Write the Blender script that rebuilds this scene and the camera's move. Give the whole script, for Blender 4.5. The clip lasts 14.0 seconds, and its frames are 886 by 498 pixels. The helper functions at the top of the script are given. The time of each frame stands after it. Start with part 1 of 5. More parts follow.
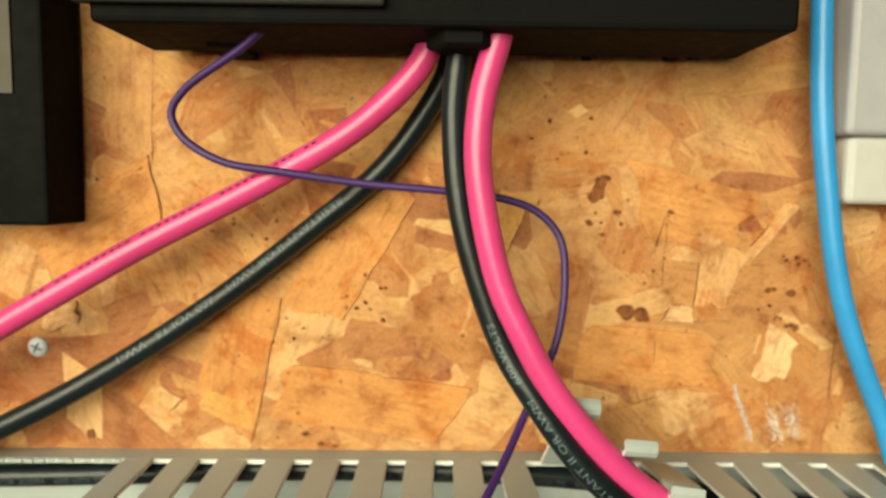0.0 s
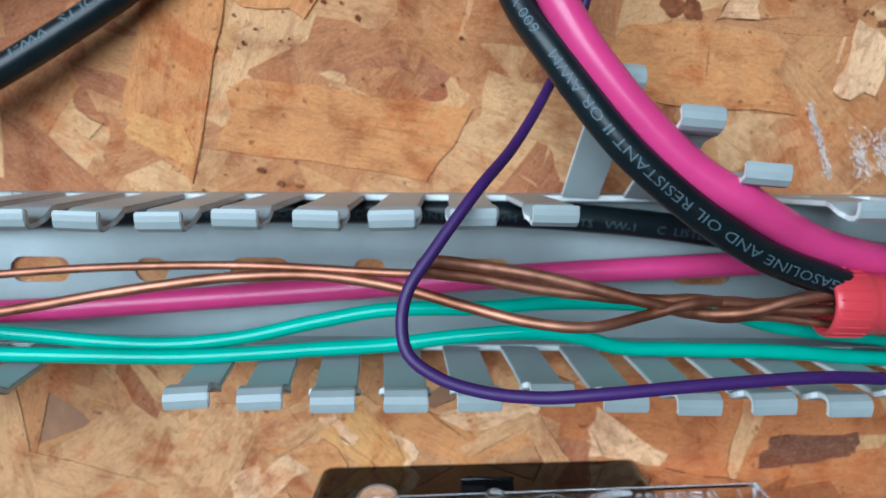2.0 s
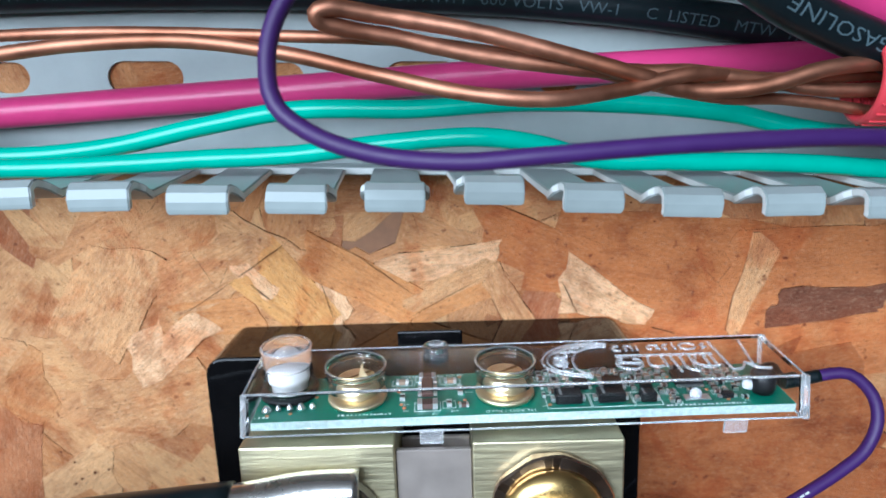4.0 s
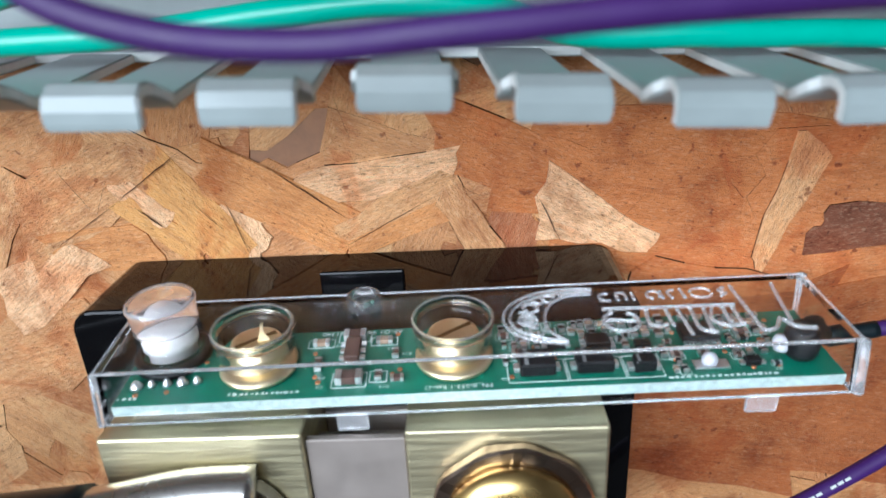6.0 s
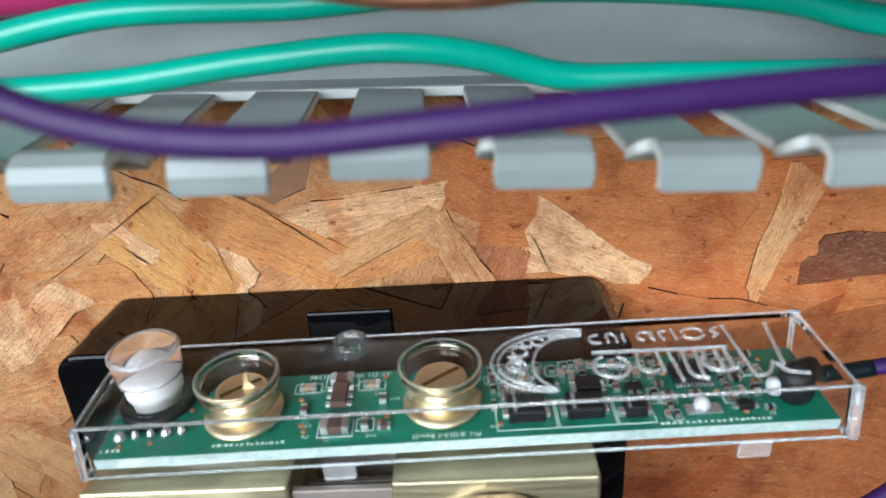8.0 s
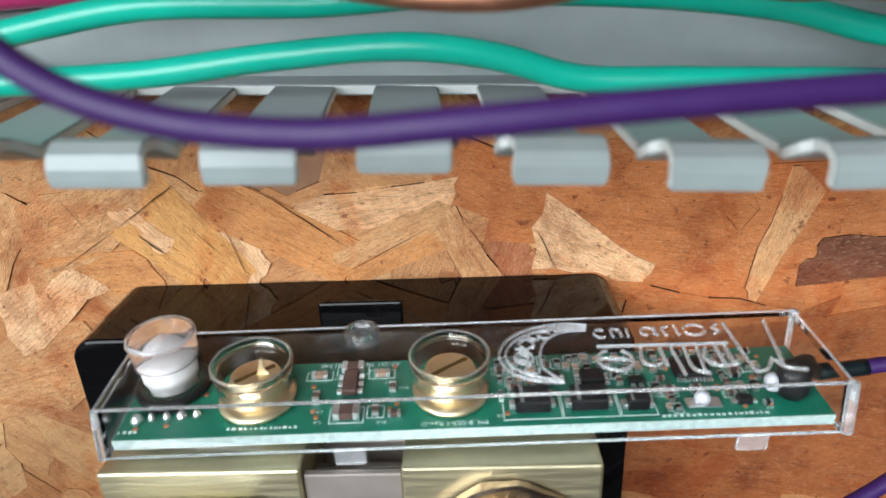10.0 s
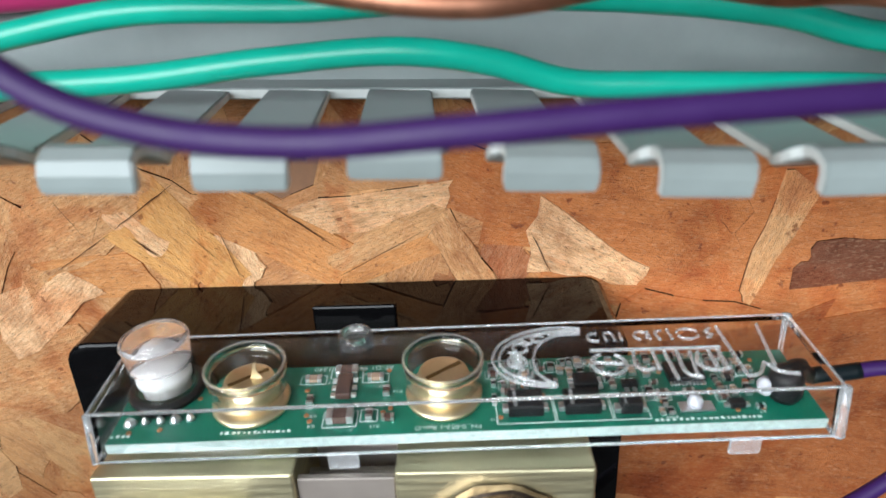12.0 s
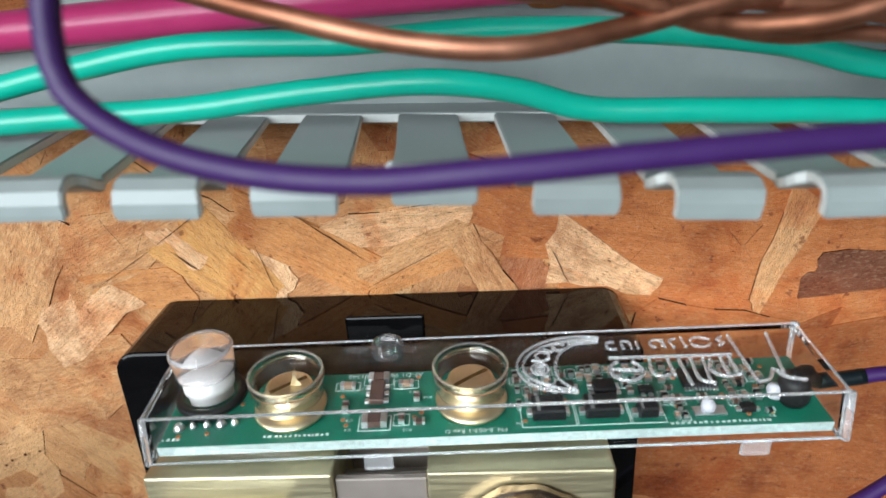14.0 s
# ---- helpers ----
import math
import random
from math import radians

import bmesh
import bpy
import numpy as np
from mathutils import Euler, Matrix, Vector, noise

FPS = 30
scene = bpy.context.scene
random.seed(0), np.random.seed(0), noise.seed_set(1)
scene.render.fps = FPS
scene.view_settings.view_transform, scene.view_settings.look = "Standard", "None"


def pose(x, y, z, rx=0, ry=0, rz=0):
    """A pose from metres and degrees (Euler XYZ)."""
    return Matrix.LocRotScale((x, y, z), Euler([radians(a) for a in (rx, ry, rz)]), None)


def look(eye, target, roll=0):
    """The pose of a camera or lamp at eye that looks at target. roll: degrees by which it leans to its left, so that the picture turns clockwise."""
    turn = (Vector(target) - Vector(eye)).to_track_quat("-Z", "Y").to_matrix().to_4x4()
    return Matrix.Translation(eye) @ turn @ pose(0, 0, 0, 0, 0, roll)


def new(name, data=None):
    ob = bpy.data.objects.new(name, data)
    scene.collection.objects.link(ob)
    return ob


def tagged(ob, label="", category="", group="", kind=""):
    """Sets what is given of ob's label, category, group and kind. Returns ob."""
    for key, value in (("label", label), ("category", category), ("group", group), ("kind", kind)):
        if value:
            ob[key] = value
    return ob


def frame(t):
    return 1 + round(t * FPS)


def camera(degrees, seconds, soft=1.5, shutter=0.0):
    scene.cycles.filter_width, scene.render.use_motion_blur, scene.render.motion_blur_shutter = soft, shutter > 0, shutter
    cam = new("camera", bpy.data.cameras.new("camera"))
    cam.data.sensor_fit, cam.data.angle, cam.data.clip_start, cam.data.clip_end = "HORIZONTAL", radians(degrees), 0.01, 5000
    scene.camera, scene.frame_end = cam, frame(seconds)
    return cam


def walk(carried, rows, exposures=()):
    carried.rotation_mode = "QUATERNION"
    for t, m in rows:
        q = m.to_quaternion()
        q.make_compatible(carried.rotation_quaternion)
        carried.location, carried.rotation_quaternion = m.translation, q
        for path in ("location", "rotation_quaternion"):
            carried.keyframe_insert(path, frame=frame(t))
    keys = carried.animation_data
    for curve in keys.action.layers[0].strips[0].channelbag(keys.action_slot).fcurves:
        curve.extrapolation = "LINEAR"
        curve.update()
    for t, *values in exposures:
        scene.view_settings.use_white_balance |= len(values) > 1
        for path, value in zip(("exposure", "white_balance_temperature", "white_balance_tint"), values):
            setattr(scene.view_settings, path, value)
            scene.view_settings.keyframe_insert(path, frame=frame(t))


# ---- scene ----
cam = camera(67.0, 14.0, soft=1.6)
# close focus: a small aperture set on the circuit module
cam.data.dof.use_dof = True
cam.data.dof.focus_distance = 0.158
cam.data.dof.aperture_fstop = 16.0
PATH = [
    (0, 0.01944, -0.29289, 0.31741, -0.219, -5.109, 0.772),
    (0.5, 0.02003, -0.27903, 0.28106, 0.238, -5.898, 1.056),
    (1, 0.02054, -0.27139, 0.25688, 0.627, -6.097, 0.692),
    (1.5, 0.02410, -0.25908, 0.23605, 0.649, -7.289, 0.476),
    (2, 0.02451, -0.23855, 0.21195, 0.049, -7.665, 0.557),
    (2.5, 0.02767, -0.22389, 0.19441, -0.480, -8.719, 0.785),
    (3, 0.03393, -0.21313, 0.18116, -0.435, -9.040, 0.911),
    (3.5, 0.04012, -0.20724, 0.17132, 0.001, -10.307, 0.756),
    (6, 0.06088, -0.14920, 0.16349, 1.376, -23.198, -0.745),
    (6.5, 0.06418, -0.14681, 0.16684, 1.294, -23.177, -1.102),
    (7, 0.06252, -0.14548, 0.16492, 1.458, -23.170, -1.200),
    (7.5, 0.06406, -0.14307, 0.17027, 1.559, -23.513, -1.633),
    (10, 0.06081, -0.14738, 0.17163, 1.123, -23.704, -0.143),
    (10.5, 0.06115, -0.14718, 0.17138, 1.278, -23.850, -0.248),
    (11, 0.06063, -0.14718, 0.17171, 0.967, -23.909, -0.014),
    (11.5, 0.06163, -0.14753, 0.17230, 0.941, -23.676, -0.059),
    (12, 0.06184, -0.14712, 0.17244, 1.015, -23.736, -0.088),
    (12.5, 0.06067, -0.14785, 0.17143, 1.032, -23.465, -0.179),
    (13, 0.05931, -0.14969, 0.17195, 1.311, -23.586, -0.079),
    (13.5, 0.05938, -0.15028, 0.17248, 1.308, -23.402, -0.148),
    (14, 0.05817, -0.15445, 0.17779, 1.774, -23.305, -0.699),
]
EXPOSURES = [(0, -0.08, 9600, -6), (0.5, -0.46, 7200, 8), (1.0, -0.38, 6200, 9), (1.5, -0.42, 5650, 4), (2.2, -0.40, 5100, 0), (3, -0.10, 4950, 1), (3.6, -0.08, 5150, 3), (6, -0.09, 5600, 6), (7.5, -0.22, 5800, 3), (10, -0.19, 6100, 5), (14, -0.19, 6100, 4)]
walk(cam, [(t, pose(x, y, z, 90 + pitch, 0, yaw) @ pose(0, 0, 0, 0, 0, roll)) for t, x, y, z, yaw, pitch, roll in PATH], EXPOSURES)

# ---- light: a bright window behind the camera, with a little sky in the room ----
world = bpy.data.worlds.new("sky")
scene.world = world
world.use_nodes = True
sky = world.node_tree.nodes.new("ShaderNodeTexSky")
sky.sky_type, sky.sun_disc = "NISHITA", False
sky.sun_elevation, sky.sun_rotation = radians(40), radians(200)
world.node_tree.nodes["Background"].inputs["Strength"].default_value = 0.06
world.node_tree.links.new(sky.outputs[0], world.node_tree.nodes["Background"].inputs["Color"])


def area_lamp(name, m, sx, sy, watts, colour):
    data = bpy.data.lights.new(name, "AREA")
    data.shape, data.size, data.size_y, data.energy, data.color = "RECTANGLE", sx, sy, watts, colour
    ob = new(name, data)
    ob.matrix_world = m
    return ob


area_lamp("window_light", look((-0.85, -1.93, 0.74), (0.05, 0, 0.18)), 2.1, 1.2, 100, (0.97, 0.98, 1.0))


# ---- materials ----
def shader(name, rough=0.5, metal=0.0, base=(0.5, 0.5, 0.5), **extra):
    m = bpy.data.materials.new(name)
    m.use_nodes = True
    b = m.node_tree.nodes["Principled BSDF"]
    b.inputs["Base Color"].default_value = (*base, 1)
    b.inputs["Roughness"].default_value = rough
    b.inputs["Metallic"].default_value = metal
    for key, v in extra.items():
        b.inputs[key.replace("_", " ")].default_value = v
    return m, m.node_tree, b


def node(tree, kind, **sets):
    n = tree.nodes.new(kind)
    for k, v in sets.items():
        n.inputs[k.replace("_", " ")].default_value = v
    return n


def ramp(tree, source, stops):
    r = tree.nodes.new("ShaderNodeValToRGB")
    el = r.color_ramp.elements
    while len(el) < len(stops):
        el.new(0.5)
    for e, (p, c) in zip(el, stops):
        e.position, e.color = p, (*c, 1)
    tree.links.new(source, r.inputs[0])
    return r


def mixed(tree, kind, fac, a, b):
    n = tree.nodes.new("ShaderNodeMix")
    n.data_type, n.blend_type = "RGBA", kind
    for slot, v in ((0, fac), (6, a), (7, b)):
        if hasattr(v, "is_output"):
            tree.links.new(v, n.inputs[slot])
        else:
            n.inputs[slot].default_value = v
    return n.outputs[2]


def worn(name, base, rough, scale=90, depth=0.12, bump=0.02, metal=0.0, second=None, coarse=14, stretch=(1, 1, 1), **extra):
    """A surface with fine grain, broad stains and slight relief."""
    m, t, b = shader(name, rough, metal, base, **extra)
    co = t.nodes.new("ShaderNodeTexCoord")
    mp = node(t, "ShaderNodeMapping", Scale=stretch)
    t.links.new(co.outputs["Object"], mp.inputs[0])
    fine = node(t, "ShaderNodeTexNoise", Scale=scale, Detail=6.0, Roughness=0.6)
    broad = node(t, "ShaderNodeTexNoise", Scale=coarse, Detail=3.0)
    for n in (fine, broad):
        t.links.new(mp.outputs[0], n.inputs["Vector"])
    lo = tuple(c * (1 - depth * 1.6) for c in base)
    hi = second or tuple(min(1, c * (1 + depth)) for c in base)
    r = ramp(t, broad.outputs[0], [(0.3, lo), (0.7, hi)])
    g = ramp(t, fine.outputs[0], [(0.25, (1 - depth * 1.5,) * 3), (0.75, (1, 1, 1))])
    t.links.new(mixed(t, "MULTIPLY", 1.0, r.outputs[0], g.outputs[0]), b.inputs["Base Color"])
    rr = node(t, "ShaderNodeMapRange")
    rr.inputs["To Min"].default_value, rr.inputs["To Max"].default_value = rough * 0.8, min(1, rough * 1.3)
    t.links.new(fine.outputs[0], rr.inputs[0])
    t.links.new(rr.outputs[0], b.inputs["Roughness"])
    bp = node(t, "ShaderNodeBump", Strength=bump * 10, Distance=0.0004)
    t.links.new(fine.outputs[0], bp.inputs["Height"])
    t.links.new(bp.outputs[0], b.inputs["Normal"])
    return m


def strand_material(name, tones, coarse=0.3, blotch=0.7):
    """Wood strands: each has its own tone; grain runs along the strand by its UVs. coarse: how torn and gritty the face is."""
    m, t, b = shader(name, 0.55)
    uv = t.nodes.new("ShaderNodeUVMap")
    uv.uv_map = "grain"
    isl, inf = t.nodes.new("ShaderNodeNewGeometry"), t.nodes.new("ShaderNodeObjectInfo")
    add = t.nodes.new("ShaderNodeMath")
    add.operation = "ADD"
    t.links.new(isl.outputs["Random Per Island"], add.inputs[0])
    t.links.new(inf.outputs["Random"], add.inputs[1])
    fr = t.nodes.new("ShaderNodeMath")
    fr.operation = "FRACT"
    t.links.new(add.outputs[0], fr.inputs[0])
    tone = ramp(t, fr.outputs[0], tones)
    tone.color_ramp.interpolation = "LINEAR"

    def grain(sx, sy, detail, dist=0.0):
        mp = node(t, "ShaderNodeMapping", Scale=(sx, sy, 1))
        t.links.new(uv.outputs[0], mp.inputs[0])
        n = node(t, "ShaderNodeTexNoise", Scale=1.0, Detail=detail, Roughness=0.65, Distortion=dist)
        t.links.new(mp.outputs[0], n.inputs["Vector"])
        return n.outputs[0]

    co = t.nodes.new("ShaderNodeTexCoord")
    wide = node(t, "ShaderNodeTexNoise", Scale=55.0, Detail=5.0, Roughness=0.6)
    t.links.new(co.outputs["Object"], wide.inputs["Vector"])
    spots = node(t, "ShaderNodeTexNoise", Scale=330.0, Detail=3.0, Roughness=0.55)
    t.links.new(co.outputs["Object"], spots.inputs["Vector"])
    fibre, streak, torn, fleck = grain(300, 2000, 7), grain(60, 420, 6, 0.8), grain(620, 1700, 8, 1.2), grain(560, 1500, 6)
    c = mixed(t, "MULTIPLY", 0.17 + coarse * 0.45, tone.outputs[0], ramp(t, fibre, [(0.38, (0.62, 0.48, 0.38)), (0.56, (1.22, 1.20, 1.15))]).outputs[0])
    c = mixed(t, "MULTIPLY", 0.45, c, ramp(t, streak, [(0.34, (0.62, 0.46, 0.36)), (0.50, (1.10, 1.09, 1.07))]).outputs[0])
    c = mixed(t, "MULTIPLY", blotch, c, ramp(t, wide.outputs[0], [(0.34, (0.58, 0.40, 0.30)), (0.47, (1, 1, 1)), (0.66, (1.22, 1.22, 1.18))]).outputs[0])
    c = mixed(t, "MULTIPLY", 0.75, c, ramp(t, fleck, [(0.33, (0.22, 0.09, 0.05)), (0.41, (1, 1, 1))]).outputs[0])
    c = mixed(t, "MULTIPLY", 0.7, c, ramp(t, spots.outputs[0], [(0.28, (0.30, 0.12, 0.07)), (0.33, (1, 1, 1))]).outputs[0])
    patch = node(t, "ShaderNodeTexNoise", Scale=210.0, Detail=5.0, Roughness=0.65)
    t.links.new(co.outputs["Object"], patch.inputs["Vector"])
    c = mixed(t, "MULTIPLY", max(0.0, coarse - 0.2) * 1.5, c, ramp(t, patch.outputs[0], [(0.40, (0.68, 0.46, 0.33)), (0.52, (1.08, 1.06, 1.04))]).outputs[0])
    c = mixed(t, "SCREEN", 0.15 + coarse * 0.6, c, ramp(t, torn, [(0.50, (0, 0, 0)), (0.66, (0.62, 0.46, 0.30))]).outputs[0])
    stain = node(t, "ShaderNodeTexNoise", Scale=38.0, Detail=6.0, Roughness=0.7, Distortion=0.6)
    t.links.new(co.outputs["Object"], stain.inputs["Vector"])
    c = mixed(t, "MULTIPLY", 0.75, c, ramp(t, stain.outputs[0], [(0.52, (1, 1, 1)), (0.60, (0.88, 0.66, 0.54)), (0.72, (0.66, 0.36, 0.26))]).outputs[0])
    dash = grain(420, 2300, 6, 0.9)
    c = mixed(t, "MULTIPLY", 0.7, c, ramp(t, dash, [(0.27, (0.30, 0.14, 0.09)), (0.345, (1, 1, 1))]).outputs[0])
    t.links.new(c, b.inputs["Base Color"])
    b.inputs["Roughness"].default_value = 0.6
    b.inputs["Specular IOR Level"].default_value = 0.22
    bp = node(t, "ShaderNodeBump", Strength=1.0, Distance=0.0004 + coarse * 0.0012)
    t.links.new(torn, bp.inputs["Height"])
    t.links.new(bp.outputs[0], b.inputs["Normal"])
    return m


WOOD = [(0.0, (0.462, 0.189, 0.073)), (0.12, (0.583, 0.295, 0.130)), (0.24, (0.484, 0.209, 0.077)), (0.34, (0.704, 0.418, 0.204)), (0.44, (0.506, 0.226, 0.088)),
        (0.56, (0.605, 0.319, 0.130)), (0.66, (0.451, 0.185, 0.072)), (0.78, (0.660, 0.380, 0.176)), (0.9, (0.495, 0.215, 0.083)), (1.0, (0.363, 0.132, 0.061))]
M_STRAND = strand_material("wood_strands", WOOD, 0.22)
M_REDSTRAND = strand_material("red_brown_wood_strand", [(0.0, (0.22, 0.075, 0.04)), (1.0, (0.26, 0.09, 0.045))], 0.3)
M_DARKSTRAND = strand_material("dark_wood_strand", [(0.0, (0.18, 0.066, 0.036)), (1.0, (0.22, 0.080, 0.042))], 0.2)
M_PALESTRAND = strand_material("pale_wood_strand", [(0.0, (0.84, 0.50, 0.27)), (1.0, (0.88, 0.56, 0.32))], 0.5, 0.8)
M_TAN = strand_material("tan_wood_strand", [(0.0, (0.62, 0.33, 0.15)), (1.0, (0.72, 0.40, 0.19))], 0.36, 0.7)
M_DEEP = strand_material("deep_orange_wood_strand", [(0.0, (0.32, 0.095, 0.028)), (1.0, (0.38, 0.125, 0.040))], 0.12, 0.8)
M_RUST = strand_material("rust_orange_wood_strand", [(0.0, (0.47, 0.165, 0.052)), (1.0, (0.54, 0.20, 0.068))], 0.12, 0.6)
M_ORANGE = strand_material("orange_wood_strand", [(0.0, (0.58, 0.25, 0.086)), (1.0, (0.64, 0.29, 0.105))], 0.2)
M_OCHRE = strand_material("ochre_wood_strand", [(0.0, (0.64, 0.31, 0.10)), (1.0, (0.68, 0.35, 0.12))], 0.2, 0.5)
M_KNOT = worn("red_brown_knot", (0.36, 0.115, 0.055), 0.8, 500, 0.35, 0.02, second=(0.36, 0.13, 0.05), coarse=300, Specular_IOR_Level=0.1)
M_BOARD = worn("board_resin", (0.36, 0.17, 0.08), 0.6, 160, 0.25, 0.05)
M_CRACK = worn("dark_resin_gap", (0.09, 0.034, 0.016), 0.85, 300, 0.2, Specular_IOR_Level=0.1)
M_SPECK = worn("bark_speck", (0.17, 0.05, 0.022), 0.8, 400, 0.25, Specular_IOR_Level=0.1)
M_PVC = worn("grey_pvc", (0.345, 0.395, 0.39), 0.36, 220, 0.06, 0.012, coarse=20)
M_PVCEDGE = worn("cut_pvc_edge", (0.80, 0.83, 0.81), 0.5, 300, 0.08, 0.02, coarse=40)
M_PINK = worn("pink_insulation", (0.65, 0.05, 0.21), 0.3, 150, 0.08, 0.012, coarse=25)
M_BLACK = worn("black_insulation", (0.006, 0.012, 0.015), 0.32, 260, 0.2, 0.02, Specular_IOR_Level=0.35)
M_GREEN = worn("green_insulation", (0.02, 0.45, 0.32), 0.3, 200, 0.08, 0.015, coarse=30)
M_PURPLE = worn("purple_insulation", (0.042, 0.009, 0.108), 0.5, 240, 0.1, 0.015)
M_BLUE = worn("blue_insulation", (0.016, 0.285, 0.66), 0.35, 120, 0.08, 0.02)
M_COPPER = worn("bare_copper", (0.54, 0.22, 0.125), 0.5, 240, 0.22, 0.02, metal=1.0, second=(0.68, 0.33, 0.21), coarse=45)
M_NUT = worn("red_plastic", (0.60, 0.05, 0.065), 0.32, 150, 0.06, 0.01)
M_BASE = worn("black_phenolic", (0.004, 0.004, 0.0045), 0.05, 300, 0.2, 0.003, Specular_IOR_Level=0.17)
M_BRASS = worn("brushed_brass", (0.86, 0.77, 0.51), 0.46, 60, 0.2, 0.05, metal=1.0, stretch=(1, 1, 14), coarse=18)
# brass darkened by hand to paint the shade inside the screw slots
M_SLOT = worn("shaded_brass", (0.20, 0.12, 0.04), 0.5, 200, metal=1.0)
M_GOLDBRASS = worn("polished_yellow_brass", (0.80, 0.56, 0.22), 0.28, 120, 0.15, 0.01, metal=1.0, coarse=40)
M_BRASSTURNED = worn("turned_brass", (0.87, 0.72, 0.46), 0.36, 200, 0.1, 0.01, metal=1.0)
M_STEEL = worn("zinc_steel", (0.68, 0.76, 0.82), 0.5, 200, 0.12, 0.015, metal=0.2)
# darker copy of the zinc: shade of the cross recess put into colour
M_RECESS = worn("shaded_zinc", (0.08, 0.12, 0.16), 0.5, 200, 0.1, metal=0.5)
M_MANGANIN = worn("manganin_plate", (0.46, 0.40, 0.36), 0.45, 160, 0.1, 0.01, metal=0.55)
M_LUG = worn("tinned_copper", (0.72, 0.70, 0.67), 0.25, 120, 0.15, 0.02, metal=1.0, coarse=60)
M_PCB = worn("green_solder_mask", (0.006, 0.115, 0.07), 0.3, 180, 0.12, 0.01)
M_PCBEDGE = worn("glass_fibre_edge", (0.34, 0.42, 0.40), 0.6, 900, 0.3, 0.02)
M_SILK = worn("white_silkscreen", (0.55, 0.60, 0.58), 0.6, 300, 0.05)
M_CHIP = worn("black_epoxy", (0.008, 0.008, 0.009), 0.42, 300, 0.2, Specular_IOR_Level=0.25)
M_TIN = worn("solder", (0.78, 0.79, 0.80), 0.38, 300, 0.1, metal=1.0)
M_GOLD = worn("copper_via", (0.55, 0.20, 0.09), 0.45, 300, 0.1, metal=0.6)
M_WHITE = worn("white_plastic", (0.78, 0.78, 0.76), 0.45, 160, 0.04)
M_POST = worn("dull_white_nylon", (0.52, 0.52, 0.51), 0.5, 160, 0.05)
M_BROWNCHIP = worn("brown_ceramic", (0.075, 0.042, 0.034), 0.4, 200, 0.1)
M_TAN_CHIP = worn("tan_ceramic", (0.30, 0.21, 0.15), 0.45, 300, 0.12)
M_DULLPRINT = worn("dull_grey_ink", (0.16, 0.16, 0.16), 0.6, 300, 0.1)
M_PRINT = worn("grey_print", (0.10, 0.155, 0.18), 0.6, 500, 0.25)
M_FAINT = worn("faint_grey_print", (0.055, 0.085, 0.10), 0.6, 500, 0.25)
M_DARKPRINT = worn("dark_print", (0.10, 0.012, 0.03), 0.6, 500, 0.2)
M_GREYBOX = worn("pale_grey_plastic", (0.36, 0.36, 0.39), 0.4, 160, 0.05)
M_BLACKBOX = worn("black_enclosure", (0.004, 0.004, 0.004), 0.75, 180, 0.25, Specular_IOR_Level=0.1)
M_DULL = worn("dull_grey_metal", (0.012, 0.012, 0.011), 0.6, 160, 0.1, Specular_IOR_Level=0.2)
M_LABEL = worn("grey_label", (0.075, 0.065, 0.052), 0.6, 120, 0.05, Specular_IOR_Level=0.2)
M_SCUFF = worn("white_scuff", (0.92, 0.85, 0.78), 0.9, 600, 0.1, 0.0, Specular_IOR_Level=0.1)
M_PAINT = worn("wall_paint", (0.16, 0.155, 0.15), 0.8, 20, 0.05)
M_FLOOR = worn("concrete", (0.12, 0.115, 0.11), 0.8, 12, 0.15)
M_CLEAR, _t, _b = shader("clear_polycarbonate", 0.03, 0.0, (0.985, 0.985, 0.985), Transmission_Weight=1.0, IOR=1.34)
_n = node(_t, "ShaderNodeTexNoise", Scale=700.0, Detail=3.0)
_r = ramp(_t, _n.outputs[0], [(0.35, (0.005,) * 3), (0.8, (0.03,) * 3)])
_t.links.new(_r.outputs[0], _b.inputs["Roughness"])
M_FROST, _t, _b = shader("frosted_clear_plastic", 0.16, 0.0, (0.95, 0.96, 0.975), Transmission_Weight=0.88, IOR=1.45)

M_SMOKE, _t, _b = shader("smoky_clear_plastic", 0.05, 0.0, (0.86, 0.83, 0.83), Transmission_Weight=0.96, IOR=1.3)

# ---- builders ----
def link(name, bm, material, parent=None, label="", smooth=False, m=None):
    me = bpy.data.meshes.new(name)
    bmesh.ops.recalc_face_normals(bm, faces=bm.faces)
    bm.to_mesh(me)
    bm.free()
    me.materials.append(material)
    if smooth:
        me.shade_smooth()
    ob = new(name, me)
    if m is not None:
        ob.matrix_world = m
    if parent:
        ob.parent = parent
    if label:
        ob["label"] = label
    return ob


def part(name, bm, material, parent, label="", smooth=False):
    return link(name, bm, material, parent, label, smooth)


def thing(name, label, category, m=None, kind="", group=""):
    e = new(name)
    if m is not None:
        e.matrix_world = m
    return tagged(e, label, category, group, kind)


def box(x0, x1, y0, y1, z0, z1, bevel=0.0, seg=2):
    bm = bmesh.new()
    bmesh.ops.create_cube(bm, size=1)
    bmesh.ops.scale(bm, vec=(x1 - x0, y1 - y0, z1 - z0), verts=bm.verts)
    bmesh.ops.translate(bm, vec=((x0 + x1) / 2, (y0 + y1) / 2, (z0 + z1) / 2), verts=bm.verts)
    if bevel:
        bmesh.ops.bevel(bm, geom=bm.edges[:], offset=bevel, segments=seg, affect="EDGES", profile=0.5)
    return bm


